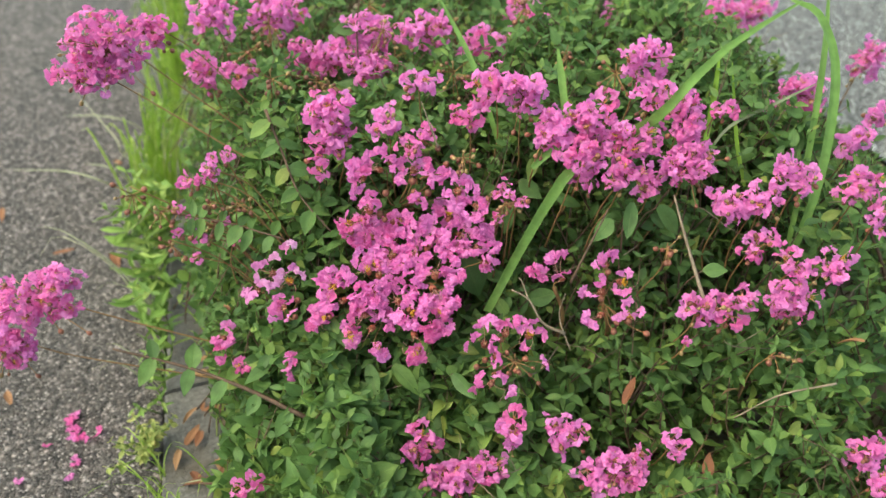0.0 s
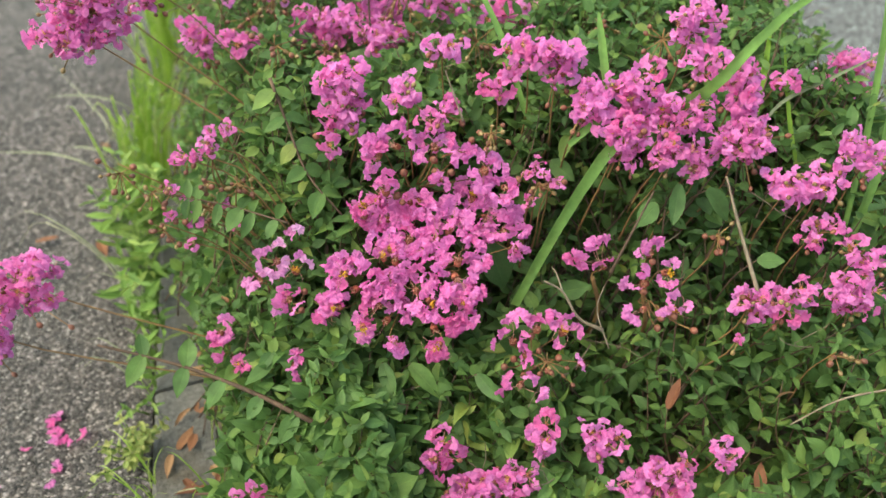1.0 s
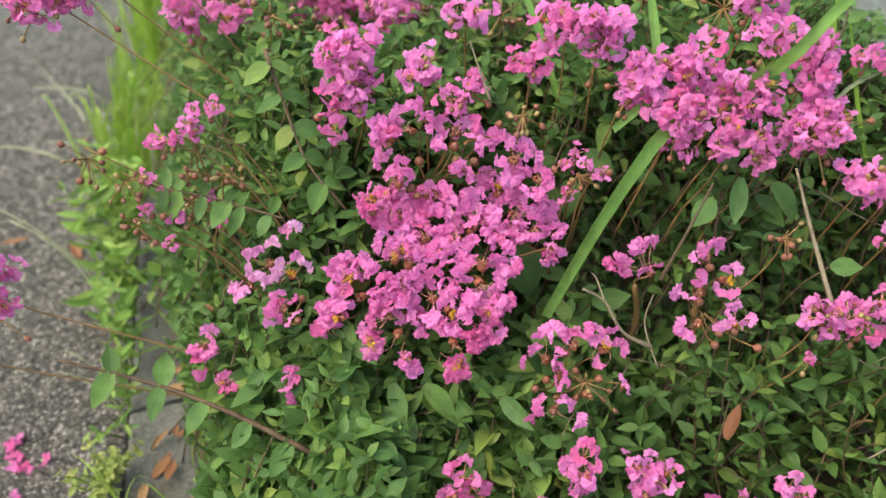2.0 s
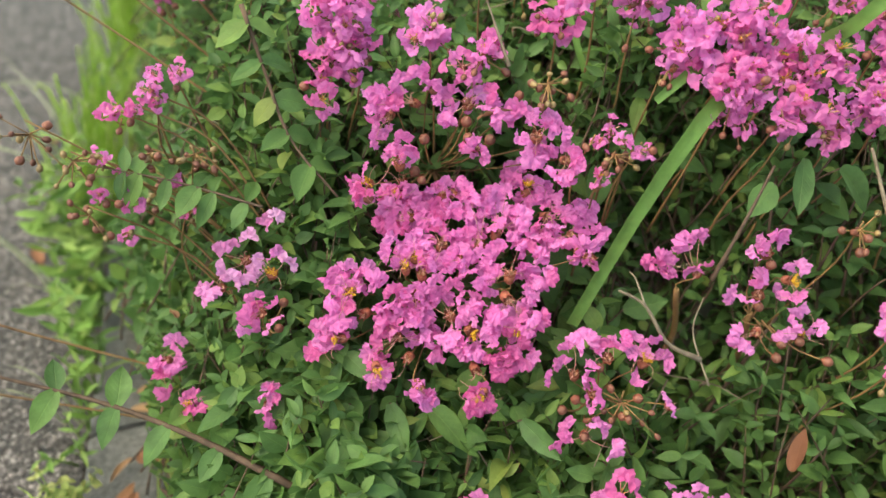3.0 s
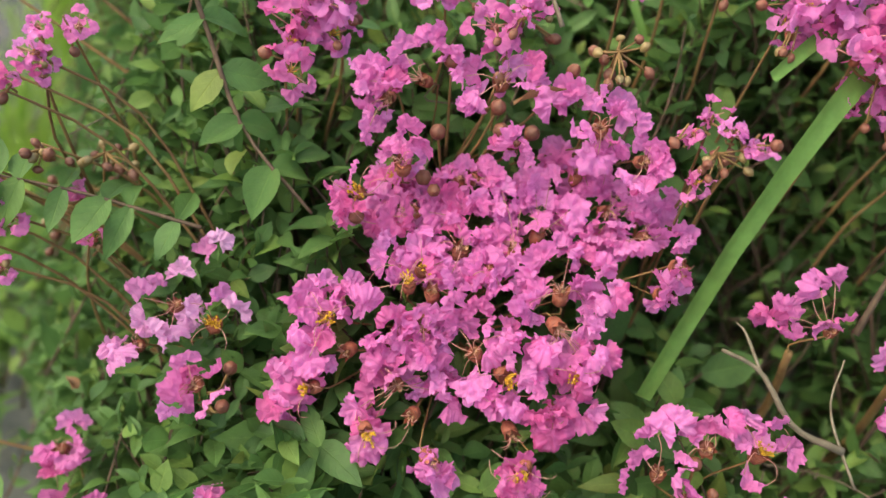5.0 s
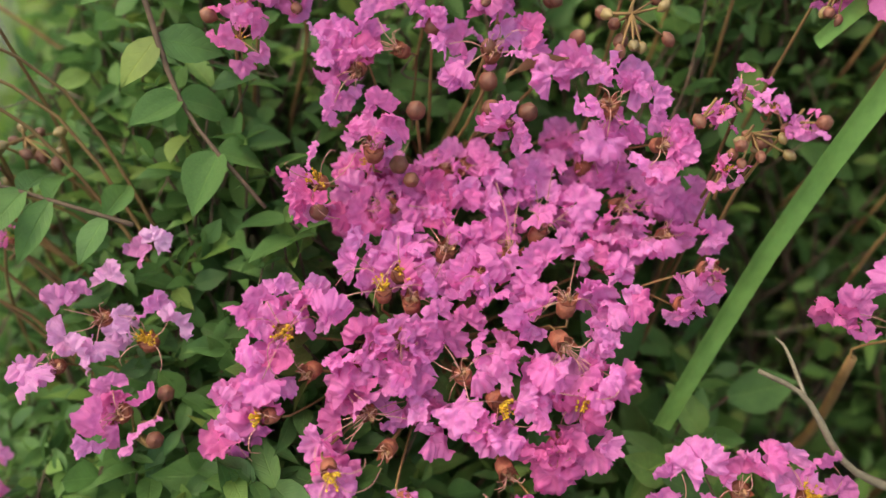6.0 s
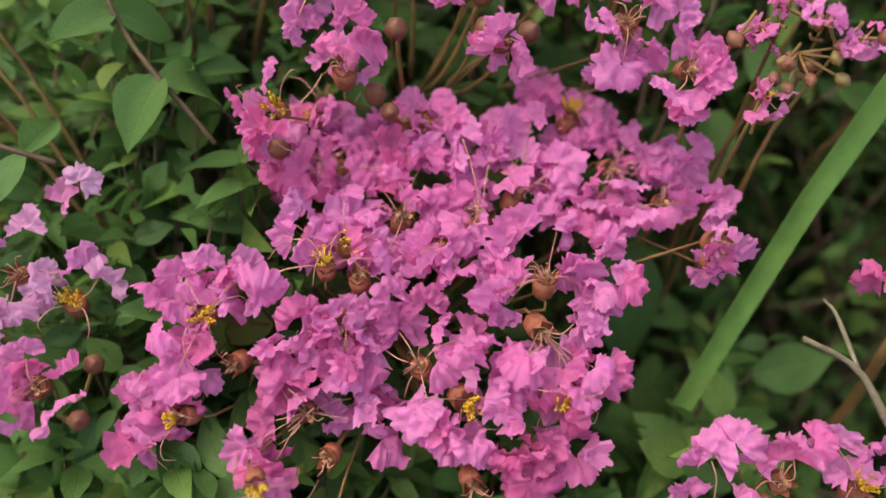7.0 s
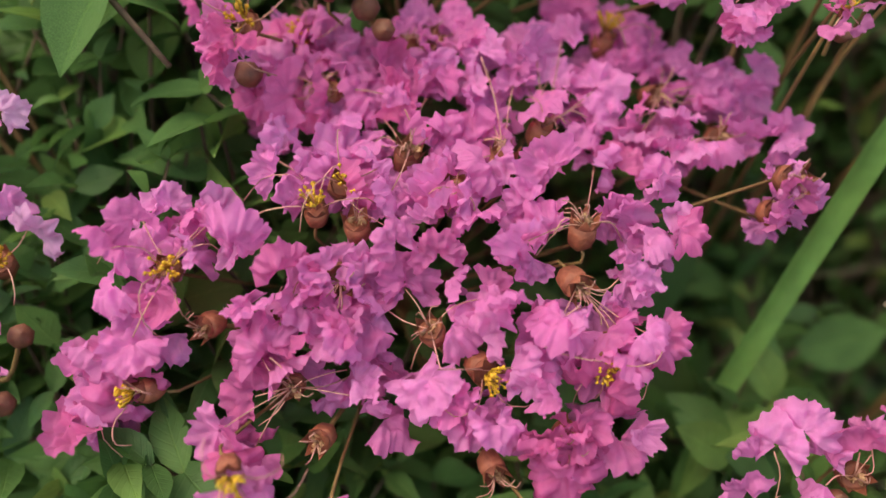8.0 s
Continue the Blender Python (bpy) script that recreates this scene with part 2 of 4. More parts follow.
def leaf_heap(name, poses, mat, parent, seed, wide=0.62, label=""):
    """Many leaves joined into one mesh."""
    r = random.Random(seed)
    kinds = [np.array(leaf_points(1, wide * r.uniform(0.66, 1.12), 6, 3, r.uniform(0.1, 0.75), r.uniform(-0.05, 0.4), 0.03, seed + k)) for k in range(8)]
    quad = np.array([(i * 3 + j, i * 3 + j + 1, i * 3 + j + 4, i * 3 + j + 3) for i in range(5) for j in range(2)])
    ms = np.array([[list(row) for row in m] for m in poses])
    which = np.array([r.randrange(8) for _ in poses])
    local = np.stack(kinds)[which]
    pts = np.einsum("nij,nkj->nki", ms[:, :3, :3], local) + ms[:, None, :3, 3]
    inv = np.array([list(row) for row in WORLD[parent].inverted()]) if parent else np.eye(4)
    pts = pts.reshape(-1, 3) @ inv[:3, :3].T + inv[:3, 3]
    faces = (quad[None] + 18 * np.arange(len(poses))[:, None, None]).reshape(-1, 4)
    me = bpy.data.meshes.new(name)
    me.from_pydata(pts.tolist(), [], faces.tolist())
    me.materials.append(mat)
    me.polygons.foreach_set("use_smooth", [True] * len(faces))
    leaf_uv(me, 6, 3, len(poses))
    ob = new(name, me)
    if parent:
        ob.parent = parent
    return tagged(ob, label, kind="stuff")


# ---- flowers ----
def petal_into(g, m, r, rings=6, fans=15, slot=0, size=0.0096):
    """A crinkled petal limb: a broad fan of crumpled tissue with a frilled, scalloped rim. The claw end lies at -y."""
    spread, p1, p2, p3, seed = r.uniform(1.6, 2.6), r.uniform(0, 6), r.uniform(0, 6), r.uniform(0, 6), r.uniform(0, 90)
    cup, roll, slim = r.uniform(-0.4, 0.6), r.uniform(-2.2, 1.2), r.uniform(0.85, 1.15)
    pts = []
    for i in range(rings):
        u = i / (rings - 1)
        for j in range(fans):
            a = spread * (2 * j / (fans - 1) - 1)
            edge = 1 + 0.10 * math.sin(2.3 * a + p1) + 0.28 * noise.noise((a * 2.2, seed, 0)) + (0.15 * noise.noise((a * 6, seed, 3)) + 0.06 * noise.noise((a * 15, seed, 5)) + 0.012 * math.sin(27 * a + p1)) * u * u
            q = (0.06 + 0.94 * u) * edge
            x, y = q * math.sin(a) * slim, q * math.cos(a) * 0.95 - 0.25
            pleat = noise.noise((a * 3.2, u * 0.8, seed + 30))
            z = cup * u * u + roll * max(0, u - 0.55) ** 2 + 0.11 * u ** 1.3 * pleat + 0.04 * u ** 1.6 * math.sin(6.5 * a + p2) + 0.07 * u ** 2.2 * math.sin(13 * a + p3 + 4 * pleat) + 0.02 * u ** 3 * math.sin(29 * a + p1)
            z += 0.45 * noise.noise((x * 1.6, y * 1.6, seed)) + 0.34 * noise.noise((x * 3.6, y * 3.6, seed + 9)) + 0.10 * noise.noise((x * 9, y * 9, seed + 20))
            pull = 1 - 0.05 * u * abs(math.sin(6.5 * a + p1))
            y += 0.10 * u * u * noise.noise((a * 5, seed, 11))
            pts.append(m @ (Vector((x * pull, y, z * 0.8)) * size))
    g.grid(pts, rings, fans, slot)


def petal_mesh(seed, tone):
    g = Geo()
    petal_into(g, Matrix(), random.Random(seed), 10, 57)
    return g.mesh("petal", [PETAL[tone]])


PETALS = [[petal_mesh(400 + 20 * tone + k, tone) for k in range(14)] for tone in range(3)]


def stamens_into(g, m, r, count, slot, reach=0.008, thread_slot=None):
    for _ in range(count):
        a, s = r.uniform(0, 6.3), r.uniform(0.0, 0.75)
        d = Vector((math.cos(a) * s, math.sin(a) * s, 1)).normalized()
        tip = d * reach * r.uniform(0.8, 1.2)
        g.tube([m @ Vector((0, 0, 0.002)), m @ (tip * 0.6), m @ tip], 0.00022, 3, slot)
        e = m @ tip
        g.lathe(Matrix.Translation(e), [(0, -0.0006), (0.0007, 0), (0, 0.0006)], 4, slot)
    if thread_slot is not None:
        for k in range(4):
            a = k * 1.57 + r.uniform(-0.5, 0.5)
            c, s = math.cos(a), math.sin(a)
            bend = r.uniform(-0.006, 0.008)
            pts = [(0.002 * c, 0.002 * s, 0.002), (0.008 * c, 0.008 * s, 0.008), (0.014 * c - bend * s, 0.014 * s + bend * c, 0.008), (0.015 * c - 2 * bend * s, 0.015 * s + 2 * bend * c, 0.003)]
            g.tube([m @ p for p in spline(pts, 8)], 0.00021, 3, thread_slot)


def calyx_into(g, m, slot, size=1.0, lobes=True):
    s = 0.0036 * size
    g.lathe(m, [(0.12 * s, -1.5 * s), (0.35 * s, -1.35 * s), (0.85 * s, -0.8 * s), (1.0 * s, 0.0), (0.92 * s, 0.55 * s), (0.6 * s, 0.6 * s), (0.0, 0.35 * s)], 12, slot, 0.05)
    if lobes:
        o, n = len(g.v), 12
        for w, (near, far) in enumerate((((0.92, 0.55), (0.92, 0.55)), ((1.05, 0.9), (0.98, 0.62)), ((1.15, 1.45), (0.9, 0.55)))):
            for k in range(n):
                q, z = near if k % 2 == 0 else far
                a = 2 * math.pi * k / n
                g.v.append(tuple(m @ Vector((q * s * math.cos(a), q * s * math.sin(a), z * s))))
        for i in range(2):
            for k in range(n):
                a, b = o + i * n + k, o + i * n + (k + 1) % n
                g.f.append((a, b, b + n, a + n))
                g.s.append(slot)


def bud_mesh(name, mat, r, stretch):
    g = Geo()
    prof = [(0.0, -1.25), (0.14, -1.2), (0.3, -1.05), (0.78, -0.65), (1.0, -0.05), (0.88, 0.5), (0.5, 0.88), (0.14, 1.05), (0.0, 1.22)]
    g.lathe(Matrix(), [(a * r, b * r * stretch) for a, b in prof], 12, 0, 0.04)
    return g.mesh(name, [mat])


BUDS = [bud_mesh("bud", BUD, 0.0040, 1.0), bud_mesh("bud", BUD, 0.0033, 1.2), bud_mesh("bud", GREEN_BUD, 0.0032, 1.15)]
CALYXES, STAMENS, TIPS = [], [], []
for k in range(4):
    r, g = random.Random(900 + k), Geo()
    for _ in range(7):
        at = Vector((r.uniform(-0.002, 0.002), r.uniform(-0.002, 0.002), r.uniform(0.0025, 0.0048)))
        petal_into(g, aim(at, (at.x, at.y, 0.003), (r.uniform(-1, 1), r.uniform(-1, 1), 0.3)), r, 5, 11, 0, r.uniform(0.0011, 0.0019))
    for _ in range(5):
        a, b = r.uniform(0, 6.3), r.uniform(0.3, 1.2)
        d = Vector((math.cos(a) * b, math.sin(a) * b, 1)) * r.uniform(0.005, 0.010)
        g.tube(spline([(0, 0, 0.003), d * 0.6 + Vector((0, 0, 0.003)), d + Vector((0.002 * math.sin(a), 0.002 * math.cos(a), -0.001))], 6), 0.0002, 3, 1)
    TIPS.append(g.mesh("withered_tip", [WITHERED, THREAD]))
for k in range(3):
    g = Geo()
    calyx_into(g, Matrix(), 0, 1.0 + 0.12 * k)
    CALYXES.append(g.mesh("calyx", [CALYX]))
    g = Geo()
    stamens_into(g, Matrix.Translation((0, 0, 0.002)), random.Random(k), 26, 0, 0.0075, 1)
    STAMENS.append(g.mesh("stamen_tuft", [STAMEN, THREAD]))


def flower_mesh(seed, tone):
    """A whole flower that faces +z: six clawed petals round a calyx with stamens."""
    r = random.Random(seed)
    g = Geo()
    count = r.choice((7, 8, 8, 9))
    for k in range(count):
        a = k * 2 * math.pi / count * (1 if k % 2 else 1.3) + r.uniform(-0.5, 0.5)
        out, rise = 0.0112 * r.uniform(0.2, 1.3), r.uniform(-0.005, 0.013)
        p = Vector((math.cos(a) * out, math.sin(a) * out, rise))
        n = Vector((r.uniform(-1.3, 1.3), r.uniform(-1.3, 1.3), 1))
        petal_into(g, aim(p, (p.x, p.y, r.uniform(-0.008, 0.006)), n), r, 6, 23, 0, r.uniform(0.0055, 0.0086))
        g.tube([(0, 0, 0.002), p * 0.8], 0.0004, 3, 2)
    calyx_into(g, Matrix(), 1, 0.7, False)
    stamens_into(g, Matrix(), r, r.choice((0, 4, 8)), 3, 0.008)
    return g.mesh("flower", [PETAL[tone], CALYX, THREAD, STAMEN])


FLOWERS = [[flower_mesh(600 + 20 * tone + k, tone) for k in range(10)] for tone in range(3)]

# ---- ground ----
def smooth(a, b, x):
    u = min(1, max(0, (x - a) / (b - a)))
    return u * u * (3 - 2 * u)


def sheet(name, x0, x1, y0, y1, nx, ny, height, mat, label, category):
    g = Geo()
    pts = []
    for j in range(ny):
        for i in range(nx):
            x, y = x0 + (x1 - x0) * i / (nx - 1), y0 + (y1 - y0) * j / (ny - 1)
            pts.append((x, y, height(x, y)))
    g.grid(pts, ny, nx)
    return tagged(new(name, g.mesh(name, [mat])), label, category, kind="structure")


EDGE = -0.295  # the road's edge
sheet("ground", -400, 400, -400, 400, 9, 9, lambda x, y: -0.05, SOIL, "bare brown earth around the planting bed", "ground")
sheet("road", -30, EDGE, -30, 30, 60, 120, lambda x, y: 0.0, ASPHALT, "coarse dark asphalt with pale exposed aggregate", "road")
sheet("pavement", 1.2, 30, -30, 30, 40, 80, lambda x, y: 0.012, PAVING, "pale grey rough paving beyond the flower bed", "pavement")
sheet("bed_soil", -0.204, 1.2, -4.5, 10.0, 60, 320, lambda x, y: -0.002 + 0.013 * (1 - smooth(-0.19, -0.12, x)) + 0.02 * smooth(-0.2, -0.1, x) * noise.noise((x * 6, y * 6, 0)) + 0.01 * noise.noise((x * 30, y * 30, 1)), SOIL, "dark crumbly soil under the shrubs", "soil")


def kerb_stone(y):
    """One low concrete kerb stone with a worn rounded top."""
    g = Geo()
    prof = [(EDGE + 0.003, -0.05), (EDGE + 0.004, 0.004), (EDGE + 0.010, 0.008), (EDGE + 0.04, 0.010), (-0.222, 0.012), (-0.206, 0.010), (-0.200, 0.003), (-0.198, -0.05)]
    pts = []
    for k in range(25):
        for x, z in prof:
            yy = y + 0.004 + 0.592 * k / 24
            pts.append((x + 0.003 * noise.noise((yy * 9, x * 20, 3)), yy, z + (0.004 * noise.noise((yy * 14, x * 30, 5)) if z > 0 else 0)))
    g.grid(pts, 25, 8)
    o = len(g.v) - 200
    g.f += [tuple(o + i for i in range(8)), tuple(o + 192 + i for i in range(8))[::-1]]
    g.s += [0, 0]
    me = g.mesh("kerb", [CONCRETE])
    me.polygons.foreach_set("use_smooth", [False] * len(g.f))
    return tagged(new("kerb", me), "low grey concrete kerb, worn and dusty", "kerb", "kerb stones", "structure")


for k in range(24):
    kerb_stone(-4.45 + 0.6 * k)

# loose and half-sunk stones of the road's surface
def road_stones(count):
    x = EDGE - 0.004 - np.abs(nrng.normal(0, 0.45, count))
    y = 0.45 + nrng.normal(0, 0.55, count)
    r = nrng.uniform(0.0013, 0.0030, count)
    unit = np.array([(1, 0, 0), (0.4, 0.9, 0.05), (-0.7, 0.7, 0), (-0.9, -0.4, 0.05), (0.2, -1, 0), (0.3, 0.2, 0.75), (-0.3, -0.2, 0.7)])
    tri = np.array([(0, 1, 5), (1, 2, 6), (1, 6, 5), (2, 3, 6), (3, 4, 6), (4, 0, 5), (4, 5, 6)])
    turn = nrng.uniform(0, 6.3, count)
    c, s = np.cos(turn), np.sin(turn)
    px = (unit[None, :, 0] * c[:, None] - unit[None, :, 1] * s[:, None]) * r[:, None] + x[:, None]
    py = (unit[None, :, 0] * s[:, None] + unit[None, :, 1] * c[:, None]) * r[:, None] * 0.8 + y[:, None]
    pz = unit[None, :, 2] * r[:, None] * nrng.uniform(0.5, 1.0, count)[:, None]
    me = bpy.data.meshes.new("aggregate")
    me.from_pydata(np.stack([px, py, pz], -1).reshape(-1, 3).tolist(), [], (tri[None] + 7 * np.arange(count)[:, None, None]).reshape(-1, 3).tolist())
    m = Mat("stone", 0.7, 0.3)
    m.colour(m.ramp(m.any_random(), [(0.0, (0.020, 0.018, 0.018)), (0.5, (0.050, 0.044, 0.043)), (0.85, (0.10, 0.086, 0.085)), (1.0, (0.30, 0.27, 0.26))]))
    me.materials.append(m.m)
    tagged(new("aggregate", me), "small grey and pale stones set in the asphalt", "stones", kind="stuff")


road_stones(60000)

# ---- shrubs ----
SHRUBS = []
for j, y in enumerate((-0.22, 0.14, 0.5, 0.86, 1.24)):
    for i, x in enumerate((-0.02, 0.27, 0.58, 0.9)):
        base = Vector((x + rng.uniform(-0.06, 0.06), y + rng.uniform(-0.06, 0.06), 0.0))
        ob = place("crape_myrtle", None, Matrix.Translation(base))
        tagged(ob, "low crape myrtle shrub with pink blossom and small green leaves", "shrub", "shrubs of the bed")
        SHRUBS.append({"ob": ob, "base": base, "wood": Geo(), "leaves": []})


def nearest(p):
    return min(SHRUBS, key=lambda s: (s["base"].x - p[0]) ** 2 + (s["base"].y - p[1]) ** 2)


def canopy(x, y):
    """The height of the leaves."""
    h = min(0.48, max(0.17, 0.265 + 0.70 * y + 0.06 * smooth(0.24, 0.34, x))) + 0.05 * noise.noise((x * 5, y * 5, 7)) + 0.05 * noise.noise((x * 14, y * 14, 8))
    h *= 0.35 + 0.65 * smooth(-0.25 + 0.04 * (1 - smooth(0.2, 0.5, y)), -0.04, x)
    h *= 1 - 0.8 * smooth(0.6, 1.0, x)
    dent = 0.085 * math.exp(-(((x - 0.03) / 0.14) ** 2 + ((y - 0.10) / 0.07) ** 2)) + 0.06 * math.exp(-(((x + 0.10) / 0.08) ** 2 + ((y - 0.03) / 0.09) ** 2))
    dent += 0.095 * math.exp(-(((x - 0.31) / 0.15) ** 2 + ((y - 0.03) / 0.11) ** 2))
    dent += 0.05 * math.exp(-(((x - 0.21) / 0.05) ** 2 + ((y - 0.08) / 0.06) ** 2))
    pit = 0.16 * smooth(0.0, 0.42, noise.noise((x * 9, y * 9, 21))) * smooth(-0.05, 0.1, x) * (1 + 0.6 * smooth(0.15, 0.4, x)) * (1 - 0.8 * smooth(0.1, 0.25, y))
    return h - dent - min(pit, 0.5 * h)


def shoot(tip, lean, length, leaf, pairs, wood, leaves, radius=0.0011):
    """A thin twig with leaves in opposite pairs, small at the tip."""
    root = tip - (Vector((0, 0, 1)) + lean).normalized() * length
    mid = (tip + root) / 2 + rv(0.1 * length)
    pts = spline([root, mid, tip], 5)
    wood.tube(pts, [radius * 1.4, radius * 1.2, radius, radius * 0.8, radius * 0.5], 3)
    d = (tip - root).normalized()
    turn = rng.uniform(0, 3.1)
    for k in range(pairs):
        u = 1 - 0.9 * k / max(1, pairs)
        p = root.lerp(mid, u * 2) if u < 0.5 else mid.lerp(tip, u * 2 - 1)
        side = d.orthogonal().normalized()
        side = Matrix.Rotation(turn + k * 1.35, 3, d) @ side
        for sgn in (1, -1):
            out = (side * sgn * 1.0 + d * rng.uniform(0.25, 0.8) + rv(0.25)).normalized()
            out.z = max(out.z, -0.45)
            up = Vector((0, -0.2, 1)) + rv(1.05)
            leaves.append(aim(p, out, up, leaf * rng.uniform(0.7, 1.2) * (0.55 + 0.45 * min(1, (k + 1) / 2.5))))


def shift(g, base, mat):
    g.v = [tuple(Vector(p) - base) for p in g.v]
    return g.mesh("stalk", [mat] if not isinstance(mat, list) else mat)


def twig_at(pts, radius, leaf=0.0, pairs=0, mat=None):
    """A long visible twig, with leaf pairs if it has any."""
    p = spline(pts, 12)
    s = nearest(p[0])
    g = Geo() if mat else s["wood"]
    g.tube(p, [radius * (1.1 - 0.6 * i / 11) * (1 + 0.25 * noise.noise((i * 1.7, radius * 900, 0))) for i in range(12)], 6)
    if mat:
        place("twig", shift(g, s["base"], mat), Matrix.Translation(s["base"]), s["ob"], "bare weathered twig")
    for k in range(pairs):
        i = 1 + round(k * 10 / max(1, pairs))
        d = (p[min(i + 1, 11)] - p[i - 1]).normalized()
        side = d.cross(Vector((0.1, -0.5, 0.85))).normalized()
        for sgn in (1, -1):
            s["leaves"].insert(0, aim(p[i], side * sgn + d * rng.uniform(0.1, 0.5) + rv(0.2) - Vector((0, 0, 0.25)), Vector((0, -0.5, 0.8)) + rv(0.3), leaf * rng.uniform(0.8, 1.15)))


twig_at(((-0.053, 0.261, 0.510), (-0.043, 0.241, 0.462), (-0.032, 0.211, 0.419), (-0.004, 0.177, 0.383)), 0.0018, 0.028, 5)
twig_at(((-0.070, 0.054, 0.208), (-0.134, 0.105, 0.224), (-0.204, 0.149, 0.240), (-0.283, 0.170, 0.273)), 0.0027, 0.034, 5)
twig_at(((-0.061, 0.191, 0.375), (-0.124, 0.227, 0.387), (-0.180, 0.242, 0.401)), 0.0011, 0.028, 6)
twig_at(((0.394, -0.016, 0.312), (0.384, 0.037, 0.380), (0.378, 0.070, 0.426)), 0.0023, 0, 0, DRY_TWIG)
twig_at(((0.250, 0.048, 0.346), (0.276, 0.059, 0.389), (0.302, 0.076, 0.419)), 0.0018, 0, 0)
twig_at(((0.131, 0.177, 0.474), (0.121, 0.208, 0.518)), 0.0013, 0, 0, DRY_TWIG)
twig_at(((0.075, 0.396, 0.434), (0.086, 0.452, 0.508), (0.097, 0.478, 0.545)), 0.0015, 0.03, 2)
twig_at(((0.234, 0.018, 0.297), (0.212, 0.032, 0.307), (0.201, 0.052, 0.329), (0.184, 0.064, 0.338)), 0.0020, 0, 0, DRY_TWIG)
twig_at(((0.201, 0.052, 0.329), (0.198, 0.066, 0.344), (0.195, 0.071, 0.348)), 0.0009, 0, 0, DRY_TWIG)
twig_at(((0.237, 0.006, 0.281), (0.231, 0.030, 0.314), (0.242, 0.042, 0.336)), 0.0008, 0, 0, DRY_TWIG)
twig_at(((0.522, -0.096, 0.244), (0.458, -0.087, 0.235), (0.403, -0.089, 0.216)), 0.0013, 0, 0, DRY_TWIG)


def broad_leaf(p, ahead, size):
    """A large single leaf on a short stalk of its own."""
    p = Vector(p)
    s = nearest(p)
    root = p - Vector(ahead).normalized() * 0.012 - Vector((0, -0.01, 0.03))
    s["wood"].tube(spline([root - Vector((0, -0.02, 0.05)), root, p], 6), 0.0009, 4)
    s["leaves"].insert(0, aim(p, ahead, Vector((-0.15, -0.75, 0.65)) + rv(0.3), size))


for p, ahead, size in (((-0.012, 0.125, 0.270), (-0.6, -0.7, -0.2), 0.046), ((-0.020, 0.088, 0.250), (-0.5, -0.6, -0.5), 0.052), ((0.012, 0.085, 0.245), (0.1, -0.8, -0.5), 0.044), ((0.040, 0.075, 0.245), (0.5, -0.7, -0.4), 0.048),
                       ((-0.105, 0.125, 0.240), (-0.7, -0.5, -0.1), 0.040), ((-0.060, 0.130, 0.242), (-0.8, -0.3, 0.1), 0.044), ((-0.030, 0.140, 0.262), (-0.9, 0.0, 0.2), 0.042), ((-0.050, 0.110, 0.234), (-0.3, -0.8, -0.4), 0.046),
                       ((0.106, 0.043, 0.243), (0.4, -0.8, -0.2), 0.044), ((0.150, 0.150, 0.330), (0.3, -0.5, -0.8), 0.060), ((0.180, 0.165, 0.285), (0.8, -0.4, -0.2), 0.040), ((0.225, 0.120, 0.265), (0.9, -0.2, 0.2), 0.040),
                       ((0.235, 0.190, 0.400), (0.5, -0.6, -0.4), 0.036), ((0.260, 0.205, 0.420), (-0.4, -0.6, -0.4), 0.036), ((0.215, 0.180, 0.375), (-0.2, -0.7, -0.6), 0.036), ((0.275, 0.170, 0.385), (0.6, -0.5, -0.3), 0.036), ((0.020, 0.190, 0.345), (-0.9, -0.2, 0.2), 0.044), ((0.335, 0.085, 0.415), (-0.3, -0.5, -0.6), 0.044), ((0.365, 0.080, 0.405), (0.5, -0.5, -0.5), 0.042), ((0.310, 0.080, 0.400), (-0.7, -0.3, -0.5), 0.034), ((0.400, 0.020, 0.350), (0.8, -0.4, 0.1), 0.028)):
    broad_leaf(p, ahead, size)

# ---- panicles ----
BLOOM = []  # the flowers' places


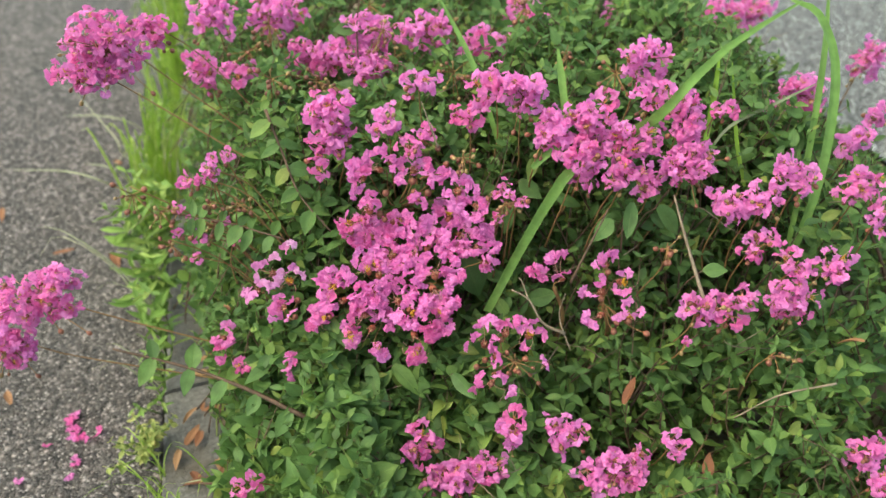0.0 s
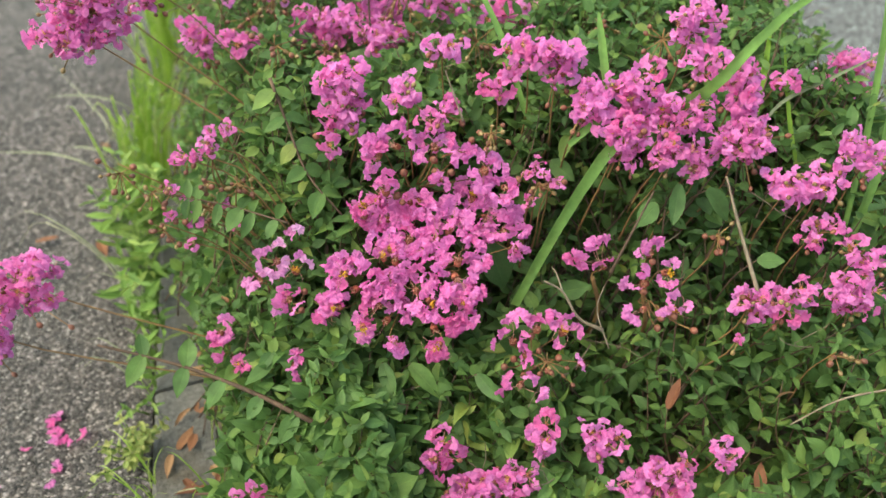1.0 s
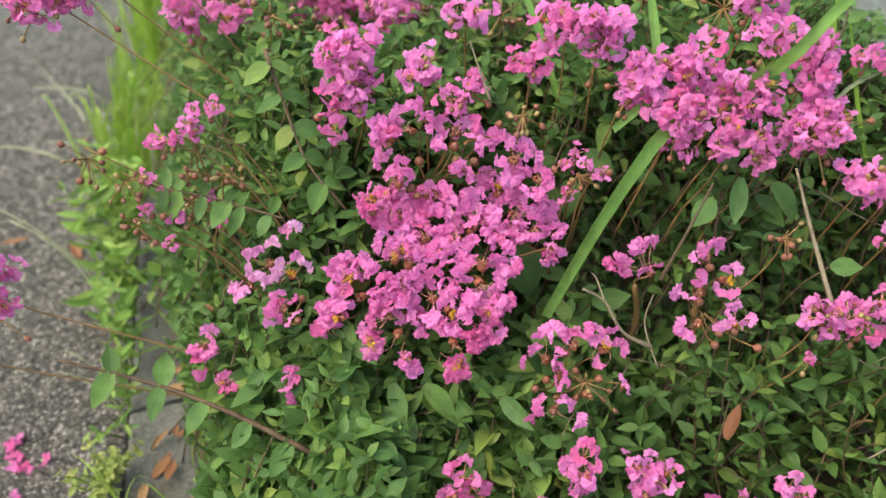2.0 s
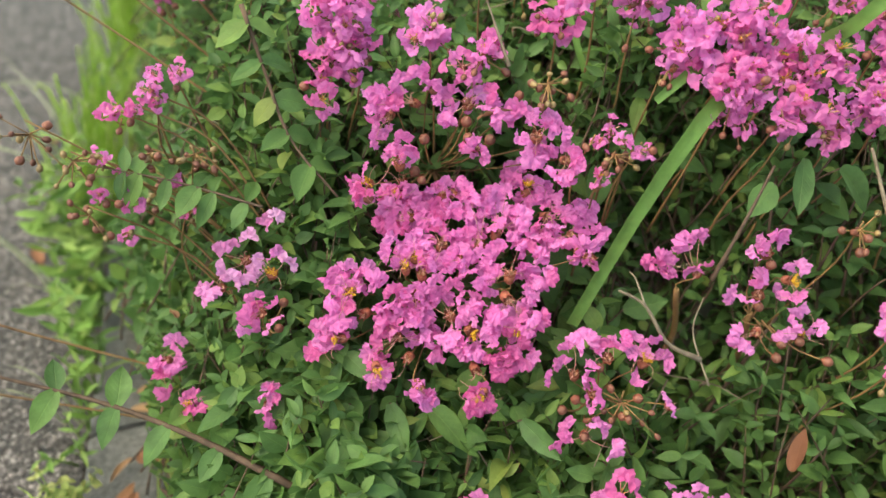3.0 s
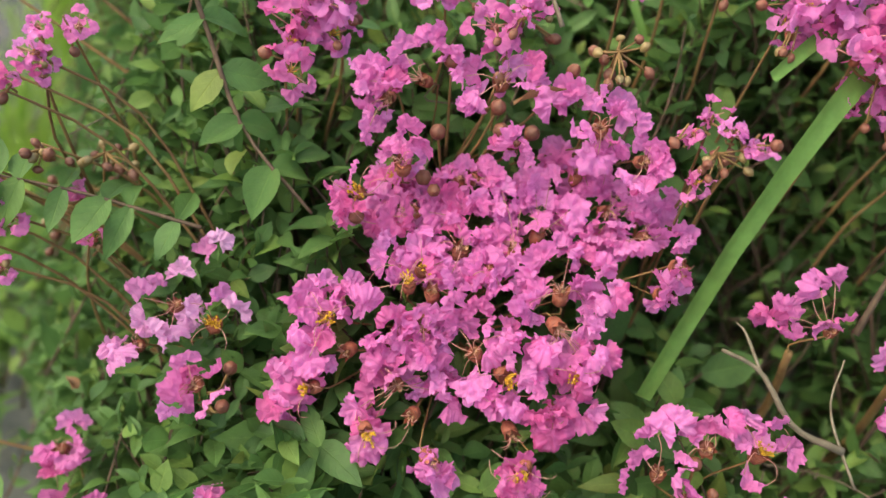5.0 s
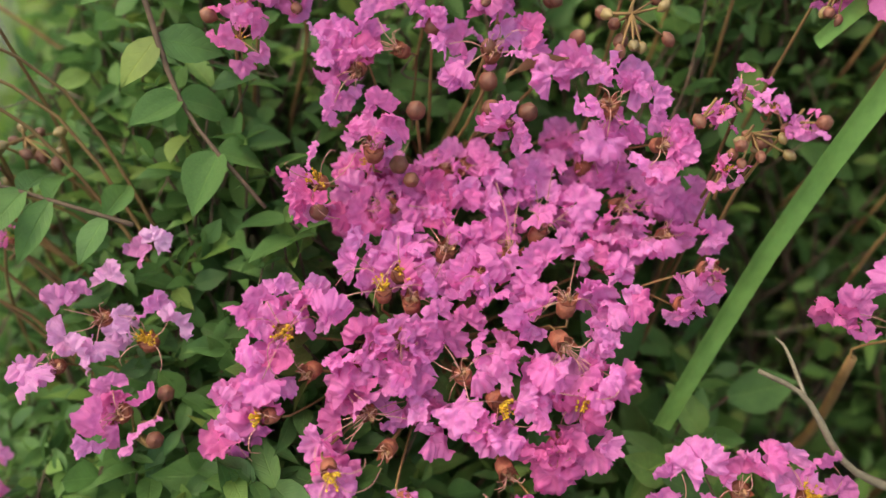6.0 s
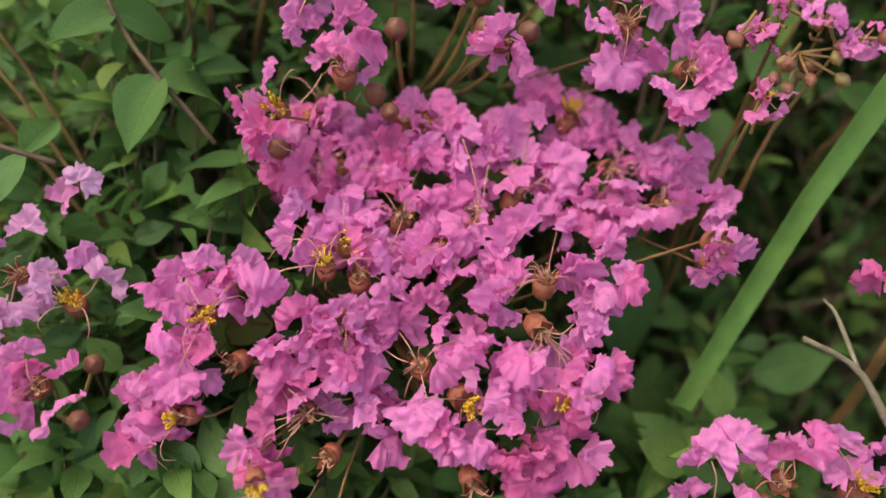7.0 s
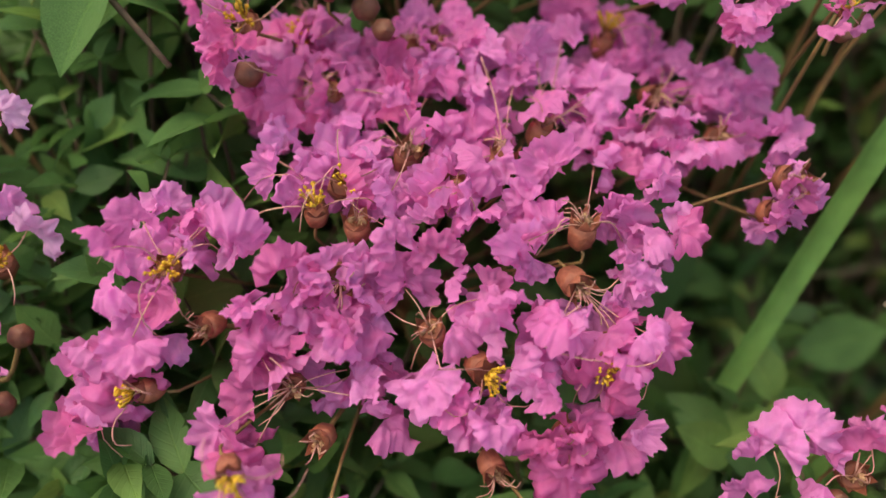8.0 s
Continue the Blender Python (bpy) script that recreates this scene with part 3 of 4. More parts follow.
def panicles(rows):
    """Loose panicles: each a stalk with side stalks that carry flowers and round buds."""
    for x, y, z, wide, high, tone in rows:
        c = Vector((x, y, z))
        s = nearest(c)
        g = Geo()
        low = c + Vector((rng.uniform(-0.01, 0.01), 0.02, -0.6 * high - 0.03))
        if x < -0.13:
            low = c + Vector((0.05, 0.01, -0.04))
            foot = Vector((-0.02, y - 0.03, max(0.06, z - 0.2)))
        else:
            foot = low + Vector(((s["base"].x - x) * 0.15, 0.03, -min(0.09, low.z * 0.5)))
        g.tube(spline([foot, low.lerp(foot, 0.5) + rv(0.006), low, c + Vector((0, 0, high * 0.3))], 10), [0.0013 - 0.00007 * i for i in range(10)], 5)
        count = 0 if tone == 3 else max(1, round(wide * high * 1.1 / 0.0195 ** 2))
        spots = []
        for k in range(count):
            best = None
            for _ in range(8):
                v = rv(1)
                while v.length > 1:
                    v = rv(1)
                q = Vector((v.x * wide / 2, v.y * 0.6 * wide / 2, v.z * high / 2)) * 0.85
                gap = min([(q - o).length for o in spots], default=1)
                if best is None or gap > best[0]:
                    best = (gap, q)
            spots.append(best[1])
        seats = []
        for q in spots:
            face = (q * 12 + Vector((0, -0.5, 0.75)) + rv(0.45)).normalized()
            p = c + q
            hub = c + Vector((0, 0, min(q.z, 0) * 0.5 - 0.006))
            g.tube([hub, hub.lerp(p, 0.6) - face * 0.004, p - face * 0.004], [0.0009, 0.0007, 0.0006], 4)
            seats.append((p, face))
            BLOOM.append(tuple(p))
        buds = []
        for _ in range(rng.randint(2, 4) + (count // 2 if tone < 3 else 9) if wide > 0.027 else 1):
            q = Vector((rng.uniform(-0.5, 0.5) * wide, rng.uniform(-0.4, 0.2) * wide, rng.uniform(-0.75, 0.4) * high))
            d = (q + rv(0.01)).normalized()
            g.tube([c, c + q * 0.55, c + q], [0.0008, 0.0006, 0.0005], 4)
            buds.append((c + q, d))
        stalk = place("panicle", shift(g, s["base"], RED_TWIG), Matrix.Translation(s["base"]), s["ob"])
        for p, face in seats:
            t = int(tone) if rng.random() < 0.8 else 1 - min(1, int(tone))
            place("flower", rng.choice(FLOWERS[t]), Matrix.Translation(p) @ face.to_track_quat("Z", "Y").to_matrix().to_4x4() @ pose(0, 0, 0, 0, 0, rng.uniform(0, 360)) @ Matrix.Scale(rng.uniform(0.85, 1.1) * min(1, max(0.55, wide / 0.034)), 4), stalk)
        for p, d in buds:
            place("bud", rng.choice(BUDS), Matrix.Translation(p) @ d.to_track_quat("Z", "Y").to_matrix().to_4x4() @ Matrix.Scale(rng.uniform(0.6, 0.9), 4), stalk)


panicles([(-0.225, 0.372, 0.565, 0.101, 0.087, 1), (-0.253, 0.360, 0.542, 0.074, 0.047, 1), (-0.173, 0.419, 0.557, 0.042, 0.042, 1), (-0.367, 0.244, 0.312, 0.118, 0.069, 1), (-0.410, 0.220, 0.270, 0.055, 0.076, 1), (-0.101, 0.532, 0.523, 0.071, 0.055, 0), (-0.015, 0.545, 0.515, 0.089, 0.057, 0), (0.102, 0.467, 0.500, 0.071, 0.063, 0), (0.094, 0.418, 0.467, 0.070, 0.054, 0), (0.183, 0.447, 0.496, 0.079, 0.055, 0), (0.121, 0.218, 0.536, 0.035, 0.032, 0), (0.022, 0.236, 0.502, 0.052, 0.059, 0), (0.011, 0.230, 0.474, 0.040, 0.040, 1), (0.081, 0.219, 0.490, 0.039, 0.039, 0), (0.115, 0.192, 0.476, 0.046, 0.026, 1)])
panicles([(-0.083, 0.463, 0.474, 0.039, 0.031, 1), (-0.125, 0.471, 0.473, 0.047, 0.054, 1), (0.261, 0.446, 0.469, 0.073, 0.049, 0), (0.357, 0.553, 0.467, 0.071, 0.044, 0), (0.206, 0.200, 0.529, 0.058, 0.039, 0), (0.234, 0.181, 0.519, 0.039, 0.058, 0), (0.253, 0.148, 0.487, 0.051, 0.051, 0), (0.181, 0.125, 0.431, 0.021, 0.019, 0), (0.191, 0.120, 0.438, 0.023, 0.018, 0), (0.200, 0.111, 0.436, 0.022, 0.018, 0), (0.207, 0.103, 0.432, 0.019, 0.019, 0), (0.192, 0.112, 0.425, 0.030, 0.012, 3), (0.179, 0.110, 0.403, 0.014, 0.020, 1), (0.367, 0.157, 0.555, 0.057, 0.044, 0), (0.371, 0.129, 0.522, 0.038, 0.031, 0)])
panicles([(0.304, 0.140, 0.492, 0.058, 0.064, 0), (0.283, 0.116, 0.458, 0.051, 0.051, 0), (0.343, 0.116, 0.477, 0.058, 0.051, 0), (0.330, 0.095, 0.447, 0.051, 0.038, 0), (0.400, 0.105, 0.501, 0.050, 0.063, 0), (0.397, 0.085, 0.455, 0.070, 0.057, 0), (0.353, 0.082, 0.435, 0.038, 0.026, 0), (0.442, 0.046, 0.417, 0.057, 0.038, 0), (0.470, 0.035, 0.418, 0.038, 0.038, 0), (0.384, -0.007, 0.320, 0.039, 0.039, 0), (0.425, -0.016, 0.321, 0.052, 0.035, 0), (0.483, -0.030, 0.326, 0.051, 0.064, 0), (0.496, -0.014, 0.360, 0.045, 0.025, 0), (0.531, -0.026, 0.357, 0.038, 0.032, 0), (0.364, -0.028, 0.289, 0.016, 0.016, 1), (0.496, 0.048, 0.450, 0.032, 0.032, 0)])
panicles([(0.515, 0.036, 0.439, 0.038, 0.038, 0), (0.709, 0.552, 0.402, 0.124, 0.076, 1), (0.798, 0.592, 0.395, 0.059, 0.059, 1), (0.689, 0.291, 0.393, 0.073, 0.065, 1), (0.686, 0.161, 0.391, 0.037, 0.045, 0), (0.582, 0.016, 0.431, 0.051, 0.032, 1), (0.592, -0.009, 0.399, 0.025, 0.044, 0), (0.629, 0.240, 0.393, 0.047, 0.039, 1), (0.156, -0.029, 0.205, 0.033, 0.046, 0), (0.212, -0.045, 0.205, 0.046, 0.039, 0), (0.049, -0.009, 0.192, 0.039, 0.039, 1), (0.076, -0.042, 0.161, 0.072, 0.046, 0), (0.120, -0.046, 0.172, 0.052, 0.033, 0)])
panicles([(-0.224, 0.262, 0.425, 0.040, 0.040, 3), (-0.195, 0.242, 0.408, 0.040, 0.027, 3), (-0.023, 0.445, 0.469, 0.047, 0.047, 3), (0.156, 0.160, 0.464, 0.039, 0.019, 3), (0.361, 0.039, 0.376, 0.039, 0.026, 3), (0.607, 0.181, 0.394, 0.045, 0.030, 3), (0.338, 0.165, 0.539, 0.038, 0.038, 3), (0.459, -0.060, 0.272, 0.045, 0.019, 3), (0.174, 0.018, 0.269, 0.052, 0.039, 3), (0.132, 0.420, 0.481, 0.047, 0.047, 3), (-0.063, 0.494, 0.487, 0.055, 0.040, 3), (0.263, -0.086, 0.170, 0.085, 0.059, 0), (0.333, -0.090, 0.191, 0.026, 0.039, 0), (0.541, -0.150, 0.176, 0.045, 0.039, 0), (0.550, -0.174, 0.147, 0.032, 0.032, 0)])
panicles([(-0.153, 0.025, 0.148, 0.027, 0.027, 1), (0.458, 0.012, 0.378, 0.038, 0.026, 0), (0.051, 0.461, 0.476, 0.063, 0.055, 1), (0.513, 0.558, 0.436, 0.028, 0.055, 1), (0.172, 0.189, 0.504, 0.039, 0.026, 1), (0.438, 0.096, 0.510, 0.025, 0.025, 1), (0.869, 0.373, 0.384, 0.044, 0.062, 1), (-0.006, 0.220, 0.452, 0.027, 0.027, 1), (0.014, 0.499, 0.465, 0.049, 0.057, 1), (0.757, 0.210, 0.391, 0.039, 0.031, 1), (0.366, 0.490, 0.472, 0.051, 0.025, 1)])
panicles([(-0.111, 0.238, 0.471, 0.022, 0.020, 1), (-0.123, 0.237, 0.470, 0.016, 0.014, 1), (-0.134, 0.232, 0.461, 0.024, 0.014, 1), (-0.123, 0.230, 0.451, 0.017, 0.022, 1), (-0.150, 0.224, 0.447, 0.026, 0.016, 1), (-0.138, 0.227, 0.450, 0.014, 0.012, 1), (-0.177, 0.243, 0.402, 0.020, 0.016, 1), (-0.163, 0.239, 0.387, 0.022, 0.014, 1), (-0.164, 0.231, 0.374, 0.026, 0.014, 1), (-0.131, 0.240, 0.379, 0.016, 0.018, 1), (-0.171, 0.217, 0.352, 0.018, 0.012, 1), (-0.122, 0.225, 0.352, 0.015, 0.012, 1), (-0.184, 0.230, 0.379, 0.014, 0.012, 1), (-0.138, 0.251, 0.402, 0.030, 0.012, 3), (-0.107, 0.251, 0.396, 0.036, 0.014, 3), (-0.191, 0.223, 0.370, 0.030, 0.030, 3)])

spot = random.Random(31)
for k in range(11):  # sprays of bare buds between the far panicles
    x, y = spot.uniform(-0.14, 0.34), spot.uniform(0.28, 0.58)
    panicles([(x, y, canopy(x, y) + spot.uniform(0.02, 0.05), 0.05, 0.045, 3)])

# ---- the large panicle in the middle, and its crown behind ----
class Panicle:
    def __init__(self, hub, foot, label, fill=0.2):
        self.fill = fill
        self.hub, self.g, self.rows, self.label = Vector(hub), Geo(), [], label
        self.s = nearest(hub)
        self.g.tube(spline([foot, (Vector(foot) + self.hub) / 2 + Vector((0.012, 0, 0)), hub], 10), [0.0032 - 0.0001 * i for i in range(10)], 7)

    def close(self):
        at = Matrix.Translation(self.s["base"])
        self.ob = place("panicle", shift(self.g, self.s["base"], [RED_TWIG, THREAD]), at, self.s["ob"], self.label)
        for name, data, m in self.rows:
            place(name, data, m, self.ob)


VIEW = Vector((-0.2, -0.75, 0.6))


def flower_at(pan, c, petals, tone, full=True):
    """One flower of a large panicle: its calyx, stamens and each petal on its claw, by the petals' places round the calyx in millimetres."""
    c = Vector(c)
    BLOOM.append(tuple(c))
    mean = sum((Vector(p) for p in petals), Vector()) / len(petals) / 1000
    face = (mean.normalized() * 0.55 + VIEW.normalized() * 0.6 + rv(0.2)).normalized()
    turn = face.to_track_quat("Z", "Y").to_matrix().to_4x4()
    pan.rows.append(("calyx", rng.choice(CALYXES), Matrix.Translation(c) @ turn))
    if full and rng.random() < 0.25:
        pan.rows.append(("stamen_tuft", rng.choice(STAMENS), Matrix.Translation(c) @ turn @ pose(0, 0, 0, 0, 0, rng.uniform(0, 360))))
    else:
        pan.rows.append(("withered_tip", rng.choice(TIPS), Matrix.Translation(c) @ turn))
    back = c - face * 0.012
    join = pan.hub.lerp(c, 0.45) - Vector((0, -0.01, 0.008))
    pan.g.tube(spline([pan.hub, join, back, c - face * 0.005], 8), [0.0008, 0.0007, 0.0006, 0.0006, 0.0006, 0.00055, 0.00055, 0.00055], 5)
    more = [tuple(k * v + rng.uniform(-6, 6) for v in p) for k in (0.7, 1.0) for p in petals if full and rng.random() < pan.fill]
    for p in (*petals, *more):
        q = c + Vector(p) / 1000 - (VIEW.normalized() * rng.uniform(0.004, 0.010) if p in more else Vector())
        out = q - c
        n = VIEW.normalized() + rv(1.0) + out.normalized() * 0.3
        m = aim(q, out + rv(0.008), n, rng.uniform(0.74, 1.12))
        pan.rows.append(("petal", rng.choice(PETALS[tone if rng.random() < 0.85 else 1 - min(tone, 1)]), m))
        if rng.random() < 0.45:
            end = m @ Vector((0, -0.004, 0))
            pan.g.tube(spline([c + face * 0.002, c.lerp(end, 0.5) + face * rng.uniform(0.002, 0.005) + rv(0.002), end], 7), 0.00022, 4, 1)


def bud_at(pan, c, kind=0, size=1.0):
    c = Vector(c)
    d = (c - pan.hub).normalized() + rv(0.3)
    pan.g.tube(spline([pan.hub.lerp(c, 0.25), pan.hub.lerp(c, 0.6) - Vector((0, 0, 0.006)), c], 6), [0.0011, 0.001, 0.0009, 0.0008, 0.0008, 0.0008], 5)
    at = Matrix.Translation(c) @ d.to_track_quat("Z", "Y").to_matrix().to_4x4() @ Matrix.Scale(size, 4)
    pan.rows.append(("bud" if kind >= 0 else "calyx", BUDS[kind] if kind >= 0 else CALYXES[1], at))
    if kind < 0:
        pan.rows.append(("withered_tip", rng.choice(TIPS), at))


main = Panicle((0.065, 0.165, 0.290), (0.12, 0.17, 0.10), "large pink panicle in full bloom", 0.75)
flower_at(main, (-0.0123, 0.1368, 0.3364), ((-16, 2, 11), (-9, 8, 15), (3, 13, 15), (12, 3, 14), (-17, -5, 0), (6, -4, 10), (-3, -9, -4), (20, -11, 14), (-13, -5, -11), (-13, -17, -14)), 0)
flower_at(main, (-0.0232, 0.1207, 0.3060), ((-18, 7, 10), (-8, 3, 8), (-24, -2, -8), (-8, -3, -1), (-18, 4, -1)), 1)
flower_at(main, (0.0174, 0.1074, 0.3101), ((-14, 4, -2), (-24, -7, -7), (-16, -11, -17), (20, -13, -1), (-8, 2, 15), (13, -4, 23), (19, -6, 3)), 1)
flower_at(main, (0.0311, 0.1347, 0.3501), ((-6, 21, 18), (-12, 10, 11), (3, 12, 8), (12, 22, 19), (-6, 3, 7)), 0)
flower_at(main, (0.0613, 0.1427, 0.3613), ((-12, 6, 3), (1, 8, 16), (14, -2, 6), (-10, -16, -3), (14, 16, 23), (-8, 24, 15), (23, 14, 15)), 0)
flower_at(main, (0.1043, 0.1054, 0.3503), ((-23, -4, 2), (-15, 11, 7), (-6, 17, 16), (13, 24, 16), (21, 16, 13), (23, 1, 12), (18, -8, 1), (28, -11, 3), (-12, 2, 3)), 0)
flower_at(main, (0.0578, 0.1022, 0.3245), ((-19, 7, 3), (-8, 13, 27), (4, 10, 22), (-7, -9, -14), (16, -9, 16), (-17, 15, 16), (0, -18, -13)), 0)
flower_at(main, (0.0989, 0.0968, 0.3389), ((16, -10, 5), (-8, -12, -4), (5, -14, -11), (15, -21, -6), (-13, -7, -15), (9, -23, -13)), 0)
flower_at(main, (0.0697, 0.0924, 0.3168), ((1, 1, 12), (8, -9, 4), (-7, -11, -11), (0, -18, -8), (13, -17, 1)), 0)
flower_at(main, (0.1055, 0.0831, 0.3227), ((-8, -4, -5), (-1, -10, -9), (3, -19, -17), (0, -17, -23)), 1)
flower_at(main, (0.0904, 0.0739, 0.3014), ((-6, -6, 6), (3, -4, -1), (-11, -7, 2), (0, -6, -8), (-4, -10, -8), (4, -4, 5)), 1)
flower_at(main, (0.0887, 0.1315, 0.3616), ((-2, 19, 11), (10, 21, 17), (-8, 8, 5), (-10, -9, 4), (13, 23, 23), (1, 28, 27)), 0)
flower_at(main, (0.1035, 0.1382, 0.3674), ((16, 22, 24), (5, 19, 21), (15, 12, 10), (22, 3, 13), (3, 2, 9), (19, -2, 6), (6, 30, 21)), 0)
flower_at(main, (0.1453, 0.1434, 0.3739), ((-7, 13, 7), (11, 10, 9), (14, -7, 5), (3, -14, -2), (28, -7, 1), (36, -7, 8), (-9, -16, -6)), 0)
flower_at(main, (0.1600, 0.1248, 0.3656), ((-15, -7, 2), (13, -5, 3), (-20, -3, 0), (7, 5, 6), (18, -12, 1)), 0)
flower_at(main, (0.0447, 0.1704, 0.3729), ((-7, 9, 9), (-20, 7, 8), (1, 2, 8), (-17, -6, 3), (-24, 0, 0), (-4, -9, -1), (19, 0, 7), (17, -14, 3)), 1)
flower_at(main, (0.0186, 0.1185, 0.3266), ((-2, -1, 19), (6, -3, 9), (-11, -3, 7), (2, -1, 5), (-5, -8, -1)), 0)
flower_at(main, (0.0788, 0.1767, 0.3853), ((-14, 0, 4), (-2, 8, 5), (7, 0, 9), (-3, -11, 0), (10, -9, 5)), 0)
flower_at(main, (0.0406, 0.1897, 0.3835), ((-8, -1, 4), (2, -4, 9), (9, -8, 3), (-14, 3, -1)), 1)
flower_at(main, (0.1365, 0.1643, 0.3857), ((-4, 5, 7), (8, 1, 4), (15, -3, -1), (-10, 10, 8)), 0)
flower_at(main, (0.0403, 0.1406, 0.3552), ((-2, 3, 4), (5, -6, 0), (4, 6, 6), (9, -6, 8)), 0)
flower_at(main, (0.0721, 0.1279, 0.3558), ((-5, -1, 4), (1, -9, 4), (-11, -10, 1), (3, -14, -1)), 0)
flower_at(main, (0.0343, 0.1198, 0.3370), ((-6, -4, 6), (5, -8, -1), (-4, -10, -7), (-3, -18, -8)), 0)
flower_at(main, (0.0237, 0.0702, 0.2912), ((1, -7, -4), (3, -10, -7), (0, -5, -2)), 1)
flower_at(main, (0.0691, 0.0555, 0.2882), ((-12, -4, -5), (-4, -5, -3), (2, -8, -5), (-7, -7, -7)), 1)
flower_at(main, (-0.0040, 0.0867, 0.3036), ((-1, -6, -3), (1, -8, -5)), 1)
flower_at(main, (0.1592, 0.0886, 0.3694), ((-2, -2, 2), (-1, -4, -1)), 1, False)
for c in ((0.0233, 0.0979, 0.2959), (0.0694, 0.0773, 0.2912), (-0.0033, 0.1262, 0.3222), (0.0419, 0.1283, 0.3473), (0.0715, 0.1782, 0.3824), (0.0452, 0.1974, 0.3874)):
    bud_at(main, c, -1, 1.0)
main.close()
crown = Panicle((0.085, 0.225, 0.365), (0.13, 0.24, 0.12), "pink panicle with red-brown buds", 0.6)
flower_at(crown, (0.0648, 0.1996, 0.4421), ((-25, 5, 10), (-12, 5, 18), (-24, 3, 0), (1, -1, 24), (12, -7, 17), (-34, 4, 1), (-36, 7, 8)), 0)
flower_at(crown, (0.0446, 0.1989, 0.4353), ((-12, -8, -9), (-17, -14, -12), (-2, -7, 10)), 0)
flower_at(crown, (0.1029, 0.1864, 0.4421), ((-2, 10, 17), (4, 0, 22), (15, -11, 14), (-17, -8, -2), (-23, 1, 7), (10, -14, 4)), 0)
flower_at(crown, (0.1463, 0.1518, 0.4251), ((-26, 11, 15), (-13, 14, 16), (-1, -2, 21), (8, -5, 13), (19, -8, 7), (-6, -9, -13), (9, -7, -7), (-16, -7, 4)), 0)
flower_at(crown, (0.1623, 0.1332, 0.4138), ((5, -5, 7), (3, -7, -6), (-13, -14, -3), (10, -9, 3)), 0)
flower_at(crown, (0.0437, 0.1684, 0.4085), ((3, 0, 23), (-7, 5, 10), (1, 2, 5), (8, -1, 14)), 1)
flower_at(crown, (0.0195, 0.1649, 0.3983), ((-4, -5, 17), (-13, -9, 5), (-6, -9, -1), (-10, -4, -7)), 1)
flower_at(crown, (0.1005, 0.1606, 0.4188), ((-4, -8, 7), (-7, -3, 1), (4, -12, 0)), 1)
flower_at(crown, (0.166, 0.098, 0.352), ((-4, -6, 8), (-2, -8, 4)), 0)
for k, c in enumerate(((0.0664, 0.1812, 0.4205), (0.0600, 0.1660, 0.3940), (0.0985, 0.1713, 0.4219), (0.0989, 0.1780, 0.4325), (0.1010, 0.1857, 0.4454), (0.0786, 0.1981, 0.4529), (0.0557, 0.1712, 0.3997), (0.1396, 0.1758, 0.4500), (0.0187, 0.1715, 0.3811), (0.1141, 0.1657, 0.4212))):
    bud_at(crown, c, k % 3 if k % 3 < 2 else 0, 1.1)
crown.close()


rose = spray = Panicle((0.244, 0.076, 0.318), (0.274, 0.136, 0.158), "pink blossom with round tight petals")
flower_at(spray, (0.2444, 0.0560, 0.3479), ((-29, 7, 17), (-20, 4, 8), (-9, 8, 26), (2, 8, 29), (-6, 0, 6), (3, -4, 10), (-25, 2, 2), (-34, 8, 12),), 1)
spray.close()
spray = Panicle((0.293, 0.049, 0.303), (0.323, 0.109, 0.143), "loose pink panicle with brown seed capsules")
flower_at(spray, (0.2831, 0.0339, 0.3350), ((-17, -7, 5), (-6, -1, 12), (-22, 3, 2), (2, 0, 14),), 0)
flower_at(spray, (0.2903, 0.0463, 0.3625), ((-4, 3, 7), (-4, -5, 16), (6, -2, 17), (-12, -1, 3),), 0)
flower_at(spray, (0.3041, 0.0338, 0.3452), ((1, 0, 10), (7, -2, 12), (-2, -11, -6), (3, -17, -16),), 0)
flower_at(spray, (0.3075, 0.0107, 0.3086), ((-6, 3, 12), (3, -4, 8), (14, -5, 11), (-12, -3, 3),), 0)
flower_at(spray, (0.2785, 0.0208, 0.3118), ((-20, -5, 4), (-12, -7, -4),), 0)
for c in ((0.2797, 0.0272, 0.3302), (0.2911, 0.0394, 0.3579), (0.2931, 0.0085, 0.3065), (0.3060, 0.0058, 0.3082), (0.2880, 0.0039, 0.2980), (0.3231, -0.0086, 0.2966)):
    bud_at(spray, c, 0, 0.95)
spray.close()
spray = Panicle((0.171, 0.049, 0.243), (0.201, 0.109, 0.083), "loose pink panicle hanging low")
flower_at(spray, (0.1455, 0.0433, 0.2797), ((-10, 4, 13), (-4, 10, 21), (10, 8, 30), (-22, -5, 8), (1, 9, 26), (18, 5, 20),), 0)
flower_at(spray, (0.1710, 0.0430, 0.2922), ((-14, -3, 1), (3, 1, 14), (11, -1, 19), (-21, -10, -6),), 0)
flower_at(spray, (0.1957, 0.0327, 0.2902), ((-7, 9, 19), (1, -1, 22), (-4, 3, 8), (15, -5, 6), (-7, -8, -9),), 0)
flower_at(spray, (0.1560, 0.0315, 0.2696), ((0, -7, 12), (-6, -13, 2),), 0)
flower_at(spray, (0.1458, 0.0160, 0.2443), ((-14, 4, 6), (-23, -5, 1), (6, -5, 15), (17, -18, -2),), 0)
flower_at(spray, (0.2095, 0.0098, 0.2632), ((-2, -2, 7),), 0)
for c in ((0.1741, 0.0136, 0.2584), (0.1312, 0.0282, 0.2624), (0.1868, 0.0174, 0.2700), (0.1440, 0.0126, 0.2459), (0.1420, 0.0298, 0.2687), (0.1630, 0.0383, 0.2881)):
    bud_at(spray, c, 0, 0.95)
